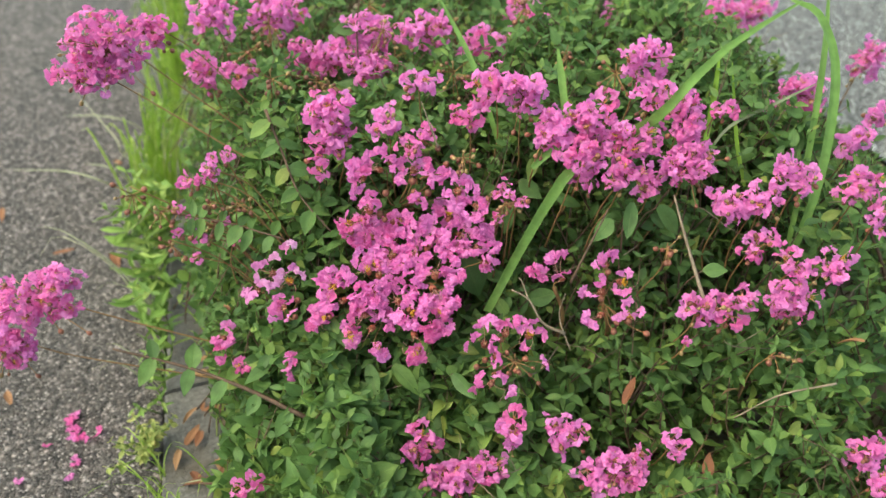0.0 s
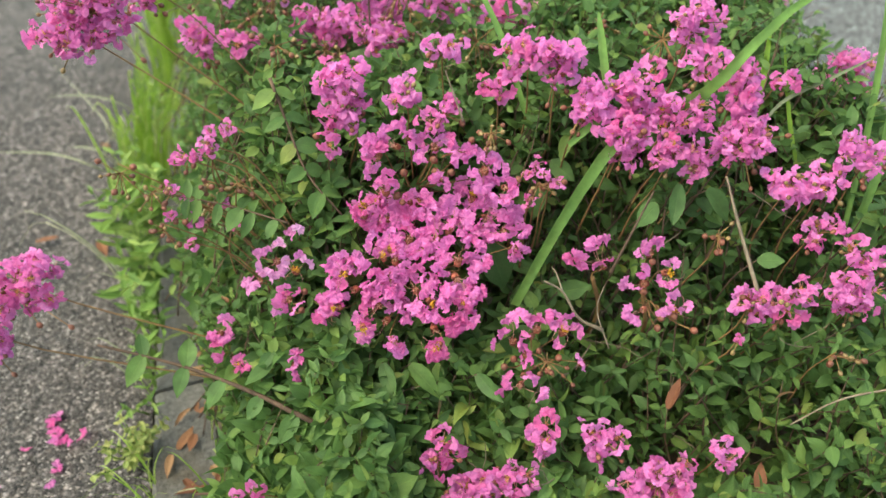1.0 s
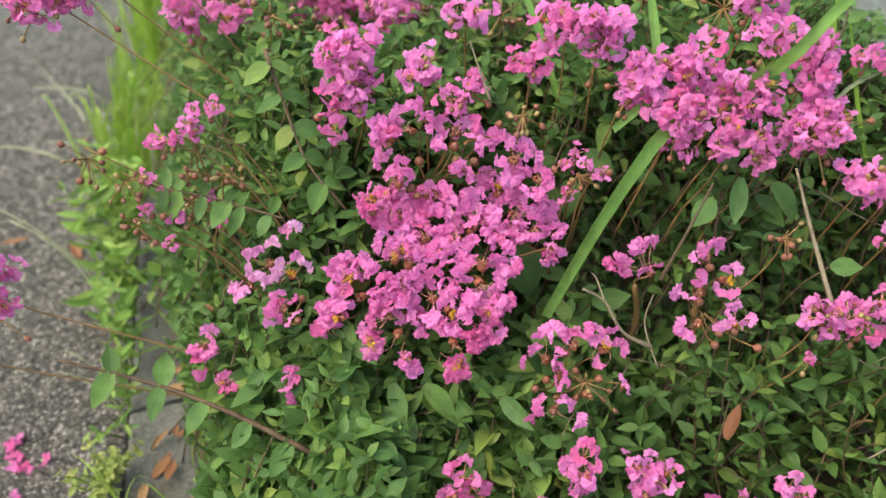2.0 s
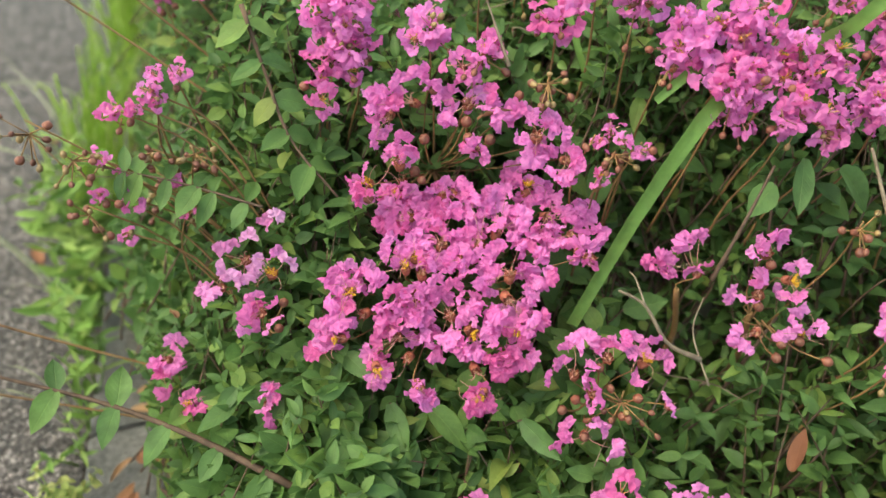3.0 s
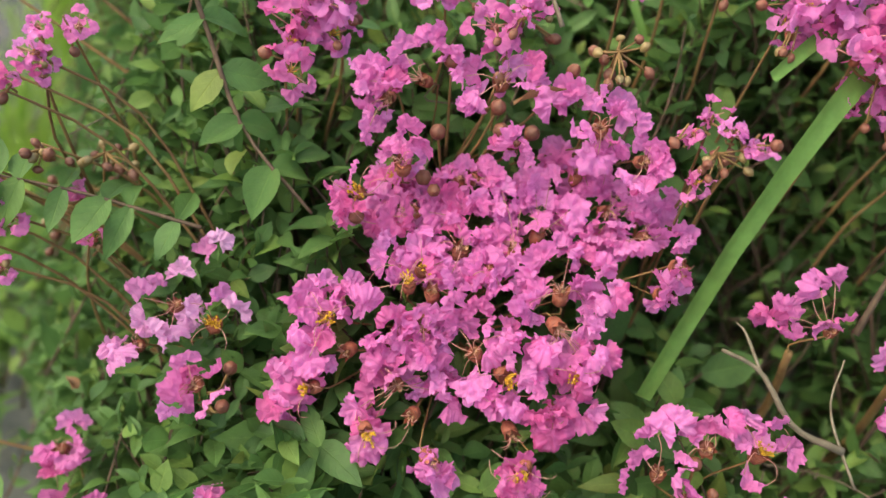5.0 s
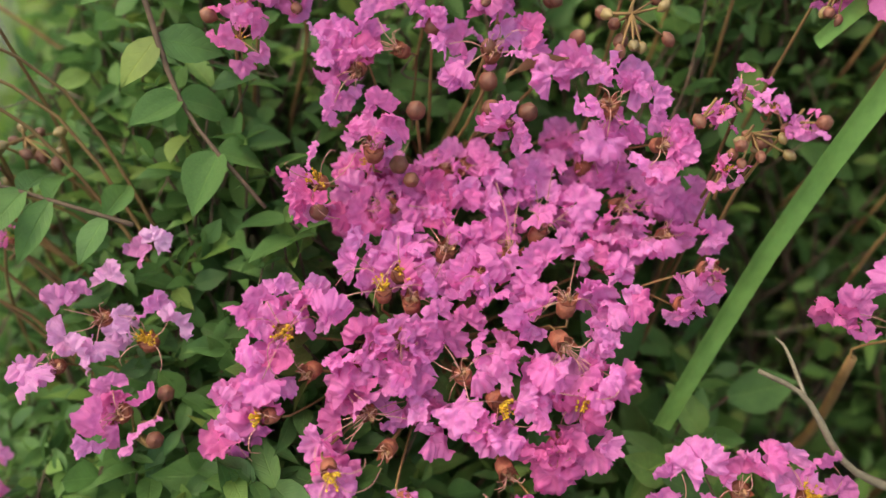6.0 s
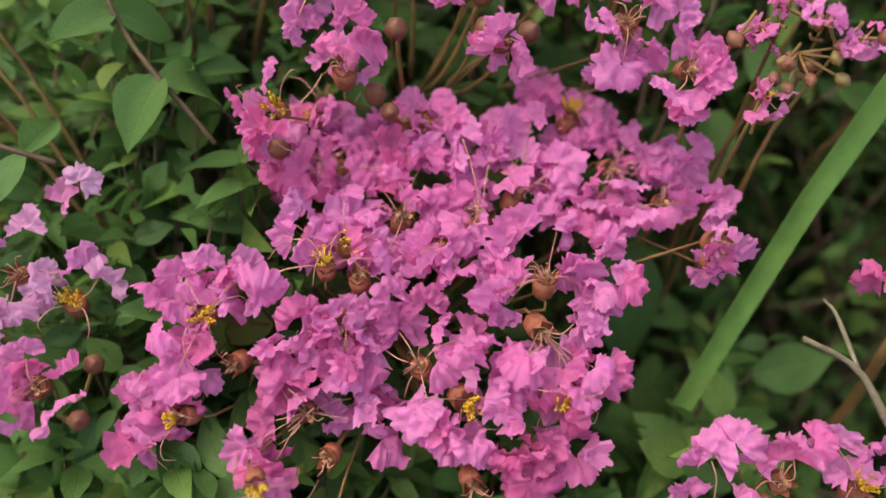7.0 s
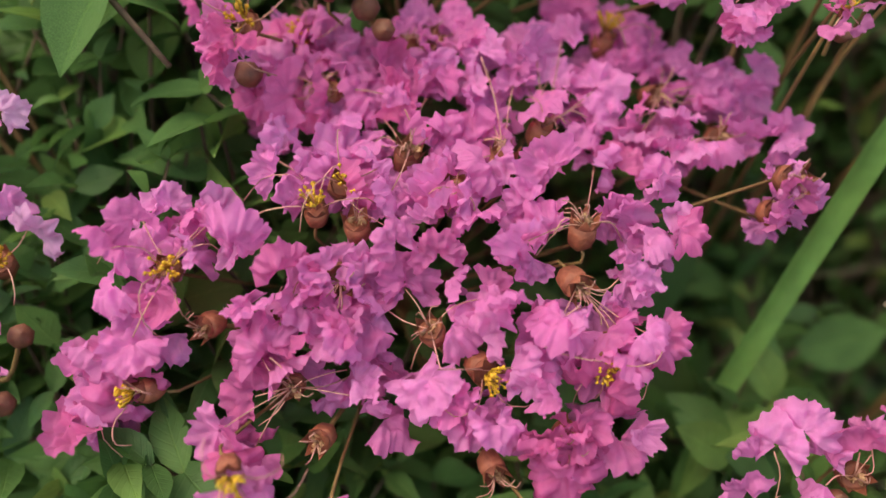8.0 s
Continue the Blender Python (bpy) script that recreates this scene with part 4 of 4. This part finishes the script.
spray.close()
spray = Panicle((-0.081, 0.192, 0.297), (-0.051, 0.252, 0.137), "pale pink panicle")
flower_at(spray, (-0.0790, 0.1776, 0.3354), ((-18, -1, 13), (-9, 3, 15), (4, 6, 20), (18, 8, 28), (27, 2, 38), (-19, -3, -4), (-6, -13, -5),), 2)
flower_at(spray, (-0.0618, 0.1677, 0.3265), ((-9, 1, 14), (4, 2, 18), (14, -7, 15), (-14, 4, 6),), 2)
flower_at(spray, (-0.1013, 0.1693, 0.3206), ((-12, -10, 2), (10, -5, 10),), 2)
spray.close()
spray = Panicle((-0.075, 0.157, 0.285), (-0.045, 0.217, 0.125), "small deep pink panicle")
flower_at(spray, (-0.0749, 0.1371, 0.3149), ((-10, -9, 5), (-14, -9, -6), (-1, 1, 7), (11, -2, 7), (5, -16, 2), (-4, 3, 14),), 1)
for c in ((-0.0567, 0.1430, 0.3164), (-0.0634, 0.1293, 0.3034)):
    bud_at(spray, c, 0, 0.95)
spray.close()
spray = Panicle((-0.151, 0.189, 0.200), (-0.121, 0.249, 0.040), "narrow upright pink panicle")
flower_at(spray, (-0.1588, 0.1934, 0.2351), ((9, 6, 17), (10, -7, 15), (-6, -6, 6), (-3, -10, -5), (-11, -3, 0), (6, -11, 2), (-4, -19, -17),), 1)
flower_at(spray, (-0.1424, 0.1437, 0.2256), ((-3, -2, 6), (4, -9, 6),), 1)
spray.close()
spray = Panicle((-0.081, 0.129, 0.215), (-0.051, 0.189, 0.055), "thin pink panicle")
flower_at(spray, (-0.0809, 0.1085, 0.2451), ((0, 0, 11), (6, -1, 14), (-1, -5, 3), (0, -13, -4),), 1)
spray.close()

# the lens focuses on the large panicle, with a small telephone lens's aperture
cam.data.dof.use_dof = True
cam.data.dof.focus_object = next(o for o in main.ob.children if (WORLD[o].translation - Vector((0.0578, 0.1022, 0.3245))).length < 0.001)
cam.data.dof.aperture_fstop = 3.4

# ---- wood and leaves of the shrubs ----
CLEAR = np.array(BLOOM)
GAP = np.where(np.hypot(CLEAR[:, 0] - 0.08, CLEAR[:, 1] - 0.12) < 0.09, 0.036, 0.016)  # more room under the large panicle


def headroom(x, y):
    """Leaves stay below the blossom: the height that they may reach."""
    d = np.hypot(CLEAR[:, 0] - x, CLEAR[:, 1] - y)
    return float(np.min(CLEAR[:, 2] - GAP + np.maximum(0, d - 0.018) * 1.7))


for k in range(11500):
    x, y = rng.uniform(-0.22, 1.12), -0.42 + 2.0 * rng.random() ** 1.25
    if k > 6400:
        x, y = rng.uniform(-0.22, 0.62), rng.uniform(-0.2, 0.5)
    if x < -0.215 + 0.035 * (1 - smooth(0.2, 0.5, y)) + 0.03 * noise.noise((y * 9, 2, 4)):
        continue
    if x > 0.2 and y < 0.12 and rng.random() < 0.4:
        continue
    h = canopy(x, y)
    open_growth = 2.2 - 1.4 * smooth(0.1, 0.25, x) * (1 - smooth(0.1, 0.22, y))  # dense shoots by the kerb, gaps elsewhere
    top = min(h * (1.04 - 0.58 * rng.random() ** open_growth), headroom(x, y))
    if top < 0.05:
        continue
    s = nearest((x, y))
    shoot(Vector((x, y, top)), Vector((rng.uniform(-0.6, 0.6), rng.uniform(-0.9, 0.4), 0)), rng.uniform(0.07, 0.14), (0.020 + 0.024 * rng.random() ** 1.3) * (1 - 0.3 * max(smooth(0.08, 0.2, y), 0.8 * smooth(0.15, 0.3, x))), rng.randint(3, 5), s["wood"], s["leaves"])


# bare dry twigs caught among the leaves
dry = {}
for k in range(150):
    x, y = rng.uniform(-0.15, 0.75), rng.uniform(-0.25, 0.6)
    h = canopy(x, y)
    if headroom(x, y) < h or h < 0.1:
        continue
    a, long = rng.uniform(0, 6.3), rng.uniform(0.05, 0.15)
    start = Vector((x, y, h * rng.uniform(0.8, 0.97)))
    end = start + Vector((math.cos(a) * long, math.sin(a) * long, rng.uniform(0.0, 0.06)))
    pts = spline([start, start.lerp(end, 0.4) + rv(0.012), start.lerp(end, 0.75) + rv(0.012), end], 9)
    s = nearest((x, y))
    g = dry.setdefault(s["ob"], Geo())
    g.tube(pts, [0.0009 - 0.00006 * i for i in range(9)], 4)
    if k % 2:
        g.tube([pts[5], pts[5] + rv(0.012) + Vector((0, 0, 0.008)), pts[5] + rv(0.02) + Vector((0, 0, 0.018))], [0.0006, 0.0005, 0.0003], 4)
for ob, g in dry.items():
    tagged(place("twig_litter", shift(g, WORLD[ob].translation, DRY_TWIG), WORLD[ob], ob, "bare tan twigs"), kind="stuff")

# thin sprigs that stand out of the leaves, some nearly bare
for k in range(420):
    x, y = rng.uniform(-0.16, 0.9), rng.uniform(-0.25, 0.9)
    h = canopy(x, y)
    if headroom(x, y) < h + 0.03 or h < 0.08:
        continue
    s = nearest((x, y))
    tip = Vector((x, y, h + rng.uniform(0.0, 0.045)))
    shoot(tip, Vector((rng.uniform(-0.9, 0.9), rng.uniform(-0.9, 0.5), 0)), rng.uniform(0.10, 0.18), rng.uniform(0.014, 0.032), rng.randint(1, 6), s["wood"], s["leaves"], 0.0009)

for s in SHRUBS:
    base = s["base"]
    for k in range(7):
        a = k * 0.9 + rng.uniform(-0.3, 0.3)
        out = Vector((math.cos(a), math.sin(a), 0)) * rng.uniform(0.08, 0.17)
        h = max(0.1, canopy(base.x + out.x, base.y + out.y) * 0.85)
        pts = spline([base + out * 0.1, base + out * 0.5 + Vector((0, 0, h * 0.5)) + rv(0.015), base + out + Vector((0, 0, h))], 8)
        g = Geo()
        g.tube(pts, [0.0042 - 0.0004 * i for i in range(8)], 6)
        place("stem", shift(g, base, TWIG), Matrix.Translation(base), s["ob"])
    tagged(place("twig_growth", shift(s["wood"], base, TWIG), Matrix.Translation(base), s["ob"]), kind="stuff")
    near = base.x < 0.75 and base.y < 0.7
    lv = s["leaves"]
    order = sorted(range(len(lv)), key=lambda i: (lv[i].translation - Vector((0.08, 0.12, 0.42))).length)
    single = set(order[:295]) if near else set()
    for i in sorted(single):
        place("leaf", LEAVES[i % len(LEAVES)], lv[i], s["ob"])
    leaf_heap("foliage", [m for i, m in enumerate(lv) if i not in single], LEAF, s["ob"], 11)


# ---- long grass ----
REEDS = tagged(place("reed_grass", None, Matrix.Translation((0.24, 0.12, 0.0))), "tall broad-bladed green grass growing through the shrubs", "grass")


DRY = tagged(place("dry_grass", None, Matrix.Translation((-0.30, 0.5, 0.0))), "thin pale dry grass arching over the asphalt", "grass")


def blade(pts, width, mat, label="", n=16, cross=None, parent=None):
    """A strap of grass with a keeled section that narrows to its tip."""
    p = spline(pts, n)
    g = Geo()
    rows = []
    for i, c in enumerate(p):
        d = (p[min(i + 1, n - 1)] - p[max(i - 1, 0)]).normalized()
        side = d.cross(Vector(cross or (0.2, -0.8, 0.55))).normalized()
        w = width * (0.65 + 0.5 * math.sin(math.pi * min(1, 0.15 + 0.75 * i / n))) * (1 - (i / (n - 1)) ** 6 * 0.8) / 2
        keel = side.cross(d) * (-0.25 * w)
        rows += [c - side * w, c - side * w * 0.5 + keel * 0.6, c + keel, c + side * w * 0.5 + keel * 0.6, c + side * w]
    g.grid(rows, n, 5)
    g.v = [tuple(Vector(q) - p[0]) for q in g.v]
    return place("blade", g.mesh("blade", [mat]), Matrix.Translation(p[0]), parent or REEDS, label)


blade(((0.163, 0.091, 0.286), (0.216, 0.108, 0.371), (0.266, 0.114, 0.450), (0.314, 0.137, 0.460), (0.351, 0.120, 0.490), (0.365, 0.096, 0.520), (0.436, 0.114, 0.572), (0.542, 0.141, 0.604)), 0.0125, REED, "broad green grass blade arching over the flowers")
blade(((0.551, 0.061, 0.308), (0.585, 0.088, 0.369), (0.613, 0.125, 0.439), (0.627, 0.164, 0.509), (0.612, 0.195, 0.560), (0.582, 0.213, 0.575)), 0.014, REED, "tall green grass blade bent at its top")
blade(((0.562, 0.084, 0.307), (0.601, 0.137, 0.403), (0.635, 0.195, 0.502), (0.658, 0.247, 0.575)), 0.01, REED, "tall narrow grass blade among the flowers")
blade(((0.275, 0.144, 0.488), (0.278, 0.174, 0.530), (0.281, 0.200, 0.562)), 0.009, REED, "cut green grass stalk with a blunt end")
blade(((0.222, 0.229, 0.428), (0.209, 0.295, 0.508), (0.181, 0.360, 0.582)), 0.007, REED, "narrow green grass blade among the flowers")
blade(((0.462, 0.155, 0.402), (0.504, 0.173, 0.437), (0.564, 0.176, 0.457), (0.624, 0.178, 0.477)), 0.004, DRY_GRASS, "thin dry grass blade curving over")
blade(((0.462, 0.155, 0.402), (0.491, 0.197, 0.463), (0.510, 0.230, 0.510)), 0.008, GRASS, "upright green grass blade among the flowers")
blade(((0.510, 0.125, 0.377), (0.510, 0.160, 0.423), (0.534, 0.236, 0.492)), 0.006, GRASS, "upright green grass blade among the flowers")
blade(((0.228, 0.128, 0.456), (0.259, 0.135, 0.473), (0.278, 0.136, 0.479)), 0.007, REED, "short bright green grass blade")
blade(((-0.306, 1.144, 0.012), (-0.349, 1.105, 0.100), (-0.419, 1.141, 0.116), (-0.535, 1.286, 0.062)), 0.0026, DRY_GRASS, parent=DRY)
blade(((-0.357, 0.941, 0.012), (-0.391, 0.869, 0.100), (-0.466, 0.912, 0.116), (-0.621, 1.059, 0.062)), 0.0026, DRY_GRASS, parent=DRY)
blade(((-0.356, 1.062, 0.012), (-0.371, 0.988, 0.100), (-0.387, 1.039, 0.116), (-0.545, 1.467, 0.062)), 0.0026, DRY_GRASS, parent=DRY)
blade(((-0.296, 1.132, 0.012), (-0.316, 1.014, 0.117), (-0.400, 1.002, 0.062)), 0.0026, DRY_GRASS, parent=DRY)
blade(((-0.187, 0.125, 0.015), (-0.222, 0.144, 0.029), (-0.260, 0.150, 0.027)), 0.002, DRY_GRASS, parent=DRY)
blade(((-0.352, 0.952, 0.012), (-0.377, 0.891, 0.117), (-0.461, 1.034, 0.062)), 0.0026, DRY_GRASS, parent=DRY)


def tuft(x, y, count, tall, lean, mat, label, wide=0.004, spread=0.03, splay=0.3):
    """A tuft of thin blades from one root."""
    at = Matrix.Translation((x, y, 0))
    ob = tagged(place("grass_tuft", None, at), label, "grass", "grass along the kerb")
    for _ in range(count):
        g = Geo()
        a = rng.uniform(0, 6.3)
        root = Vector((rng.gauss(0, spread), rng.gauss(0, spread * 2), 0))
        h = tall * rng.uniform(0.5, 1.0)
        out = Vector((math.cos(a), math.sin(a), 0)) * h * rng.uniform(0.03, splay) + Vector(lean) * h
        bow = rng.uniform(0.0, 0.35) * h
        pts = spline([root, root + out * 0.35 + Vector((0, 0, 0.55 * h)), root + out + Vector((0, 0, h - bow * 0.6)), root + out * 1.5 + Vector((0, 0, h - bow * 1.6))], 9)
        side = Vector((0.9, 0.3 * math.sin(a), 0.1)).normalized()
        rows = []
        for i, c in enumerate(pts):
            w = wide * (1 - (i / 8.3) ** 2) / 2
            rows += [c - side * w, c + Vector((0, 0.2 * w, -0.2 * w)), c + side * w]
        g.grid(rows, 9, 3)
        place("blade", g.mesh("blade", [mat]), at, ob)


def weed(x, y, tall, leaf, stems, label, mats=None):
    """A leafy weed: stems and single leaves."""
    ob = tagged(place("weed", None, Matrix.Translation((x, y, 0))), label, "weed", "weeds along the kerb")
    leaves = []
    for _ in range(stems):
        g = Geo()
        h = tall * rng.uniform(0.5, 1.0)
        tip = Vector((x + rng.gauss(0, 0.02), y + rng.gauss(0, 0.03), h))
        shoot(tip, Vector((tip.x - x, tip.y - y, 0)) / h, h * 0.98, leaf, max(3, int(h / 0.022)), g, leaves, 0.0012)
        place("stem", shift(g, Vector((x, y, 0)), WEED), Matrix.Translation((x, y, 0)), ob)
    for m in leaves:
        place("leaf", rng.choice(mats or WEED_LEAVES), m, ob)


for x, y, n, tall, lean, wide in ((-0.318, 0.90, 26, 0.27, (0.05, 0.02, 0), 0.005), (-0.30, 0.98, 24, 0.30, (0.08, 0.0, 0), 0.005), (-0.275, 0.93, 18, 0.26, (0.28, 0.0, 0), 0.004), (-0.335, 0.84, 16, 0.14, (-0.1, 0, 0), 0.003), (-0.28, 1.25, 30, 0.3, (0, 0, 0), 0.004), (-0.28, 1.5, 50, 0.35, (0, 0, 0), 0.005), (-0.28, 1.9, 50, 0.4, (0, 0, 0), 0.005)):
    tuft(x, y, n, tall, lean, GRASS, "tall yellow-green grass growing in the road's edge", wide, 0.014, 0.26)
tuft(-0.26, 0.05, 14, 0.12, (0.1, 0, 0), GRASS, "short green grass beside the kerb", 0.003, 0.01)
tuft(-0.31, 0.55, 3, 0.2, (-0.55, 0.1, 0), DRY_GRASS, "thin dry grass leaning over the asphalt", 0.003, 0.01)
tuft(-0.31, 0.38, 3, 0.14, (-0.6, 0, 0), DRY_GRASS, "thin dry grass leaning over the asphalt", 0.003, 0.01)
for y, tall, leaf, stems in ((0.08, 0.05, 0.014, 3), (0.31, 0.08, 0.022, 3), (0.36, 0.10, 0.026, 3), (0.42, 0.13, 0.042, 3), (0.48, 0.17, 0.046, 3), (0.55, 0.19, 0.044, 4), (0.62, 0.20, 0.042, 4), (0.70, 0.20, 0.036, 4), (0.78, 0.18, 0.032, 4), (0.66, 0.12, 0.03, 4), (0.86, 0.14, 0.03, 4), (1.1, 0.2, 0.03, 4)):
    weed(-0.302 + rng.uniform(-0.02, 0.018), y, tall, leaf, stems, "leafy bright green weed rooted along the kerb")
for x, y, n, tall in ((-0.294, 0.10, 12, 0.09), (-0.292, 0.17, 10, 0.10), (-0.2, 0.16, 9, 0.09), (-0.198, 0.27, 9, 0.11), (-0.199, 0.38, 10, 0.12), (-0.296, 0.02, 10, 0.08)):
    tuft(x, y, n, tall, (rng.uniform(-0.2, 0.2), 0, 0), GRASS, "short thin grass rooted at the kerb", 0.0022, 0.008, 0.7)
CLOVERS = [leaf_mesh("leaf", CLOVER, 800 + k, wide=0.8) for k in range(4)]
for y, tall in ((0.55, 0.10), (0.7, 0.14), (0.85, 0.12), (1.0, 0.16), (1.2, 0.16), (1.45, 0.18), (1.75, 0.18)):
    weed(-0.2 + rng.uniform(-0.02, 0.03), y, tall, 0.03, 5, "leafy green weed between kerb and shrubs")
weed(-0.312, 0.235, 0.065, 0.013, 22, "small pale yellow-green weed on the road's edge", CLOVERS)

# ---- litter ----
def dead_leaf(p, turn, size, tilt=6):
    m = pose(*p, rng.uniform(-tilt, tilt), rng.uniform(-tilt, tilt), turn) @ Matrix.Scale(size, 4)
    return tagged(place("dead_leaf", rng.choice(DEAD_LEAVES), m), "dry curled brown leaf fallen from a shrub", "leaf", "fallen leaves")


dead_leaf((-0.510, 0.783, 0.012), 275, 0.040)
dead_leaf((-0.524, 0.389, 0.012), 20, 0.040)
dead_leaf((-0.638, 0.987, 0.012), 185, 0.040)
dead_leaf((-0.403, 1.099, 0.012), 35, 0.040)
dead_leaf((-0.397, 0.752, 0.012), 200, 0.040)
dead_leaf((-0.257, 0.230, 0.012), 330, 0.040)
dead_leaf((-0.213, 0.191, 0.012), 205, 0.040)
dead_leaf((-0.179, 0.516, 0.012), 50, 0.040)
dead_leaf((0.285, -0.047, 0.231), -60, 0.035, 40)
dead_leaf((0.560, -0.078, 0.283), 30, 0.030, 40)
dead_leaf((0.412, -0.072, 0.243), 10, 0.030, 40)
dead_leaf((0.361, -0.121, 0.158), -30, 0.035, 40)
dead_leaf((0.129, 0.161, 0.446), 40, 0.030, 40)
dead_leaf((-0.143, 0.191, 0.281), 0, 0.030, 40)
for x, y in [(rng.uniform(-0.27, -0.14), rng.uniform(0.0, 0.6)) for _ in range(34)]:
    dead_leaf((x, y, 0.02 if x < -0.2 else 0.014), rng.uniform(0, 360), rng.uniform(0.02, 0.04))


def fallen_petal(x, y):
    m = pose(x, y, 0.006, rng.uniform(-20, 20), rng.uniform(-20, 20), rng.uniform(0, 360)) @ Matrix.Scale(rng.uniform(0.7, 1.1), 4)
    tagged(place("fallen_petal", rng.choice(PETALS[1]), m), "crumpled deep pink petal lying on the asphalt", "petal", "fallen petals")


for cx, cy, n, r in ((-0.43, 0.34, 5, 0.012), (-0.41, 0.31, 3, 0.010), (-0.42, 0.235, 3, 0.010), (-0.40, 0.30, 4, 0.06)):
    for _ in range(n):
        fallen_petal(min(cx + rng.gauss(0, r), EDGE - 0.01), cy + rng.gauss(0, r))


# ---- sway ----
def motions():
    """The large panicle and the blossom beside it nod in the wind."""
    rest = main.ob.matrix_basis.translation.copy()
    sway = ((0, -0.0007, -0.0023, -0.0031), (0.5, 0.0002, -0.0017, -0.0020), (1, -0.0008, -0.0005, -0.0009), (1.5, 0.0018, 0.0044, 0.0061), (1.7, -0.0011, 0.0020, 0.0021), (2.8, 0.0043, -0.0041, -0.0039), (3, 0.0056, -0.0084, -0.0093), (3.5, 0.0010, -0.0053, -0.0070), (4, 0.0031, -0.0085, -0.0107), (4.2, 0.0038, 0.0023, 0.0051), (5.3, 0.0076, 0.0009, 0.0049), (5.5, 0.0073, -0.0010, 0.0022), (6, 0.0082, 0.0010, 0.0057), (6.5, 0.0036, -0.0032, -0.0030), (7, -0.0031, -0.0002, -0.0020), (7.5, -0.0005, -0.0040, -0.0060), (8, 0.0000, -0.0000, 0.0000))
    walk(main.ob, [(t, Matrix.Translation(rest + Vector((x, y, z)))) for t, x, y, z in sway])
    side, rise = Vector((0.97, -0.24, 0.0)), Vector((0.15, 0.55, 0.82))
    rest_rose = rose.ob.matrix_basis.translation.copy()
    nods = ((0, -2, -1), (0.5, 2, 2), (1, 1, 1), (1.5, 0, 1), (3, -2, -1), (3.5, -1, -1), (4, -5, -4), (5.5, -1, -3), (6, 5, 3), (6.5, 0, -3), (7, 1, 0), (8, 0, 0))
    walk(rose.ob, [(t, Matrix.Translation(rest_rose + (side * x + rise * z) / 1000)) for t, x, z in nods])


motions()
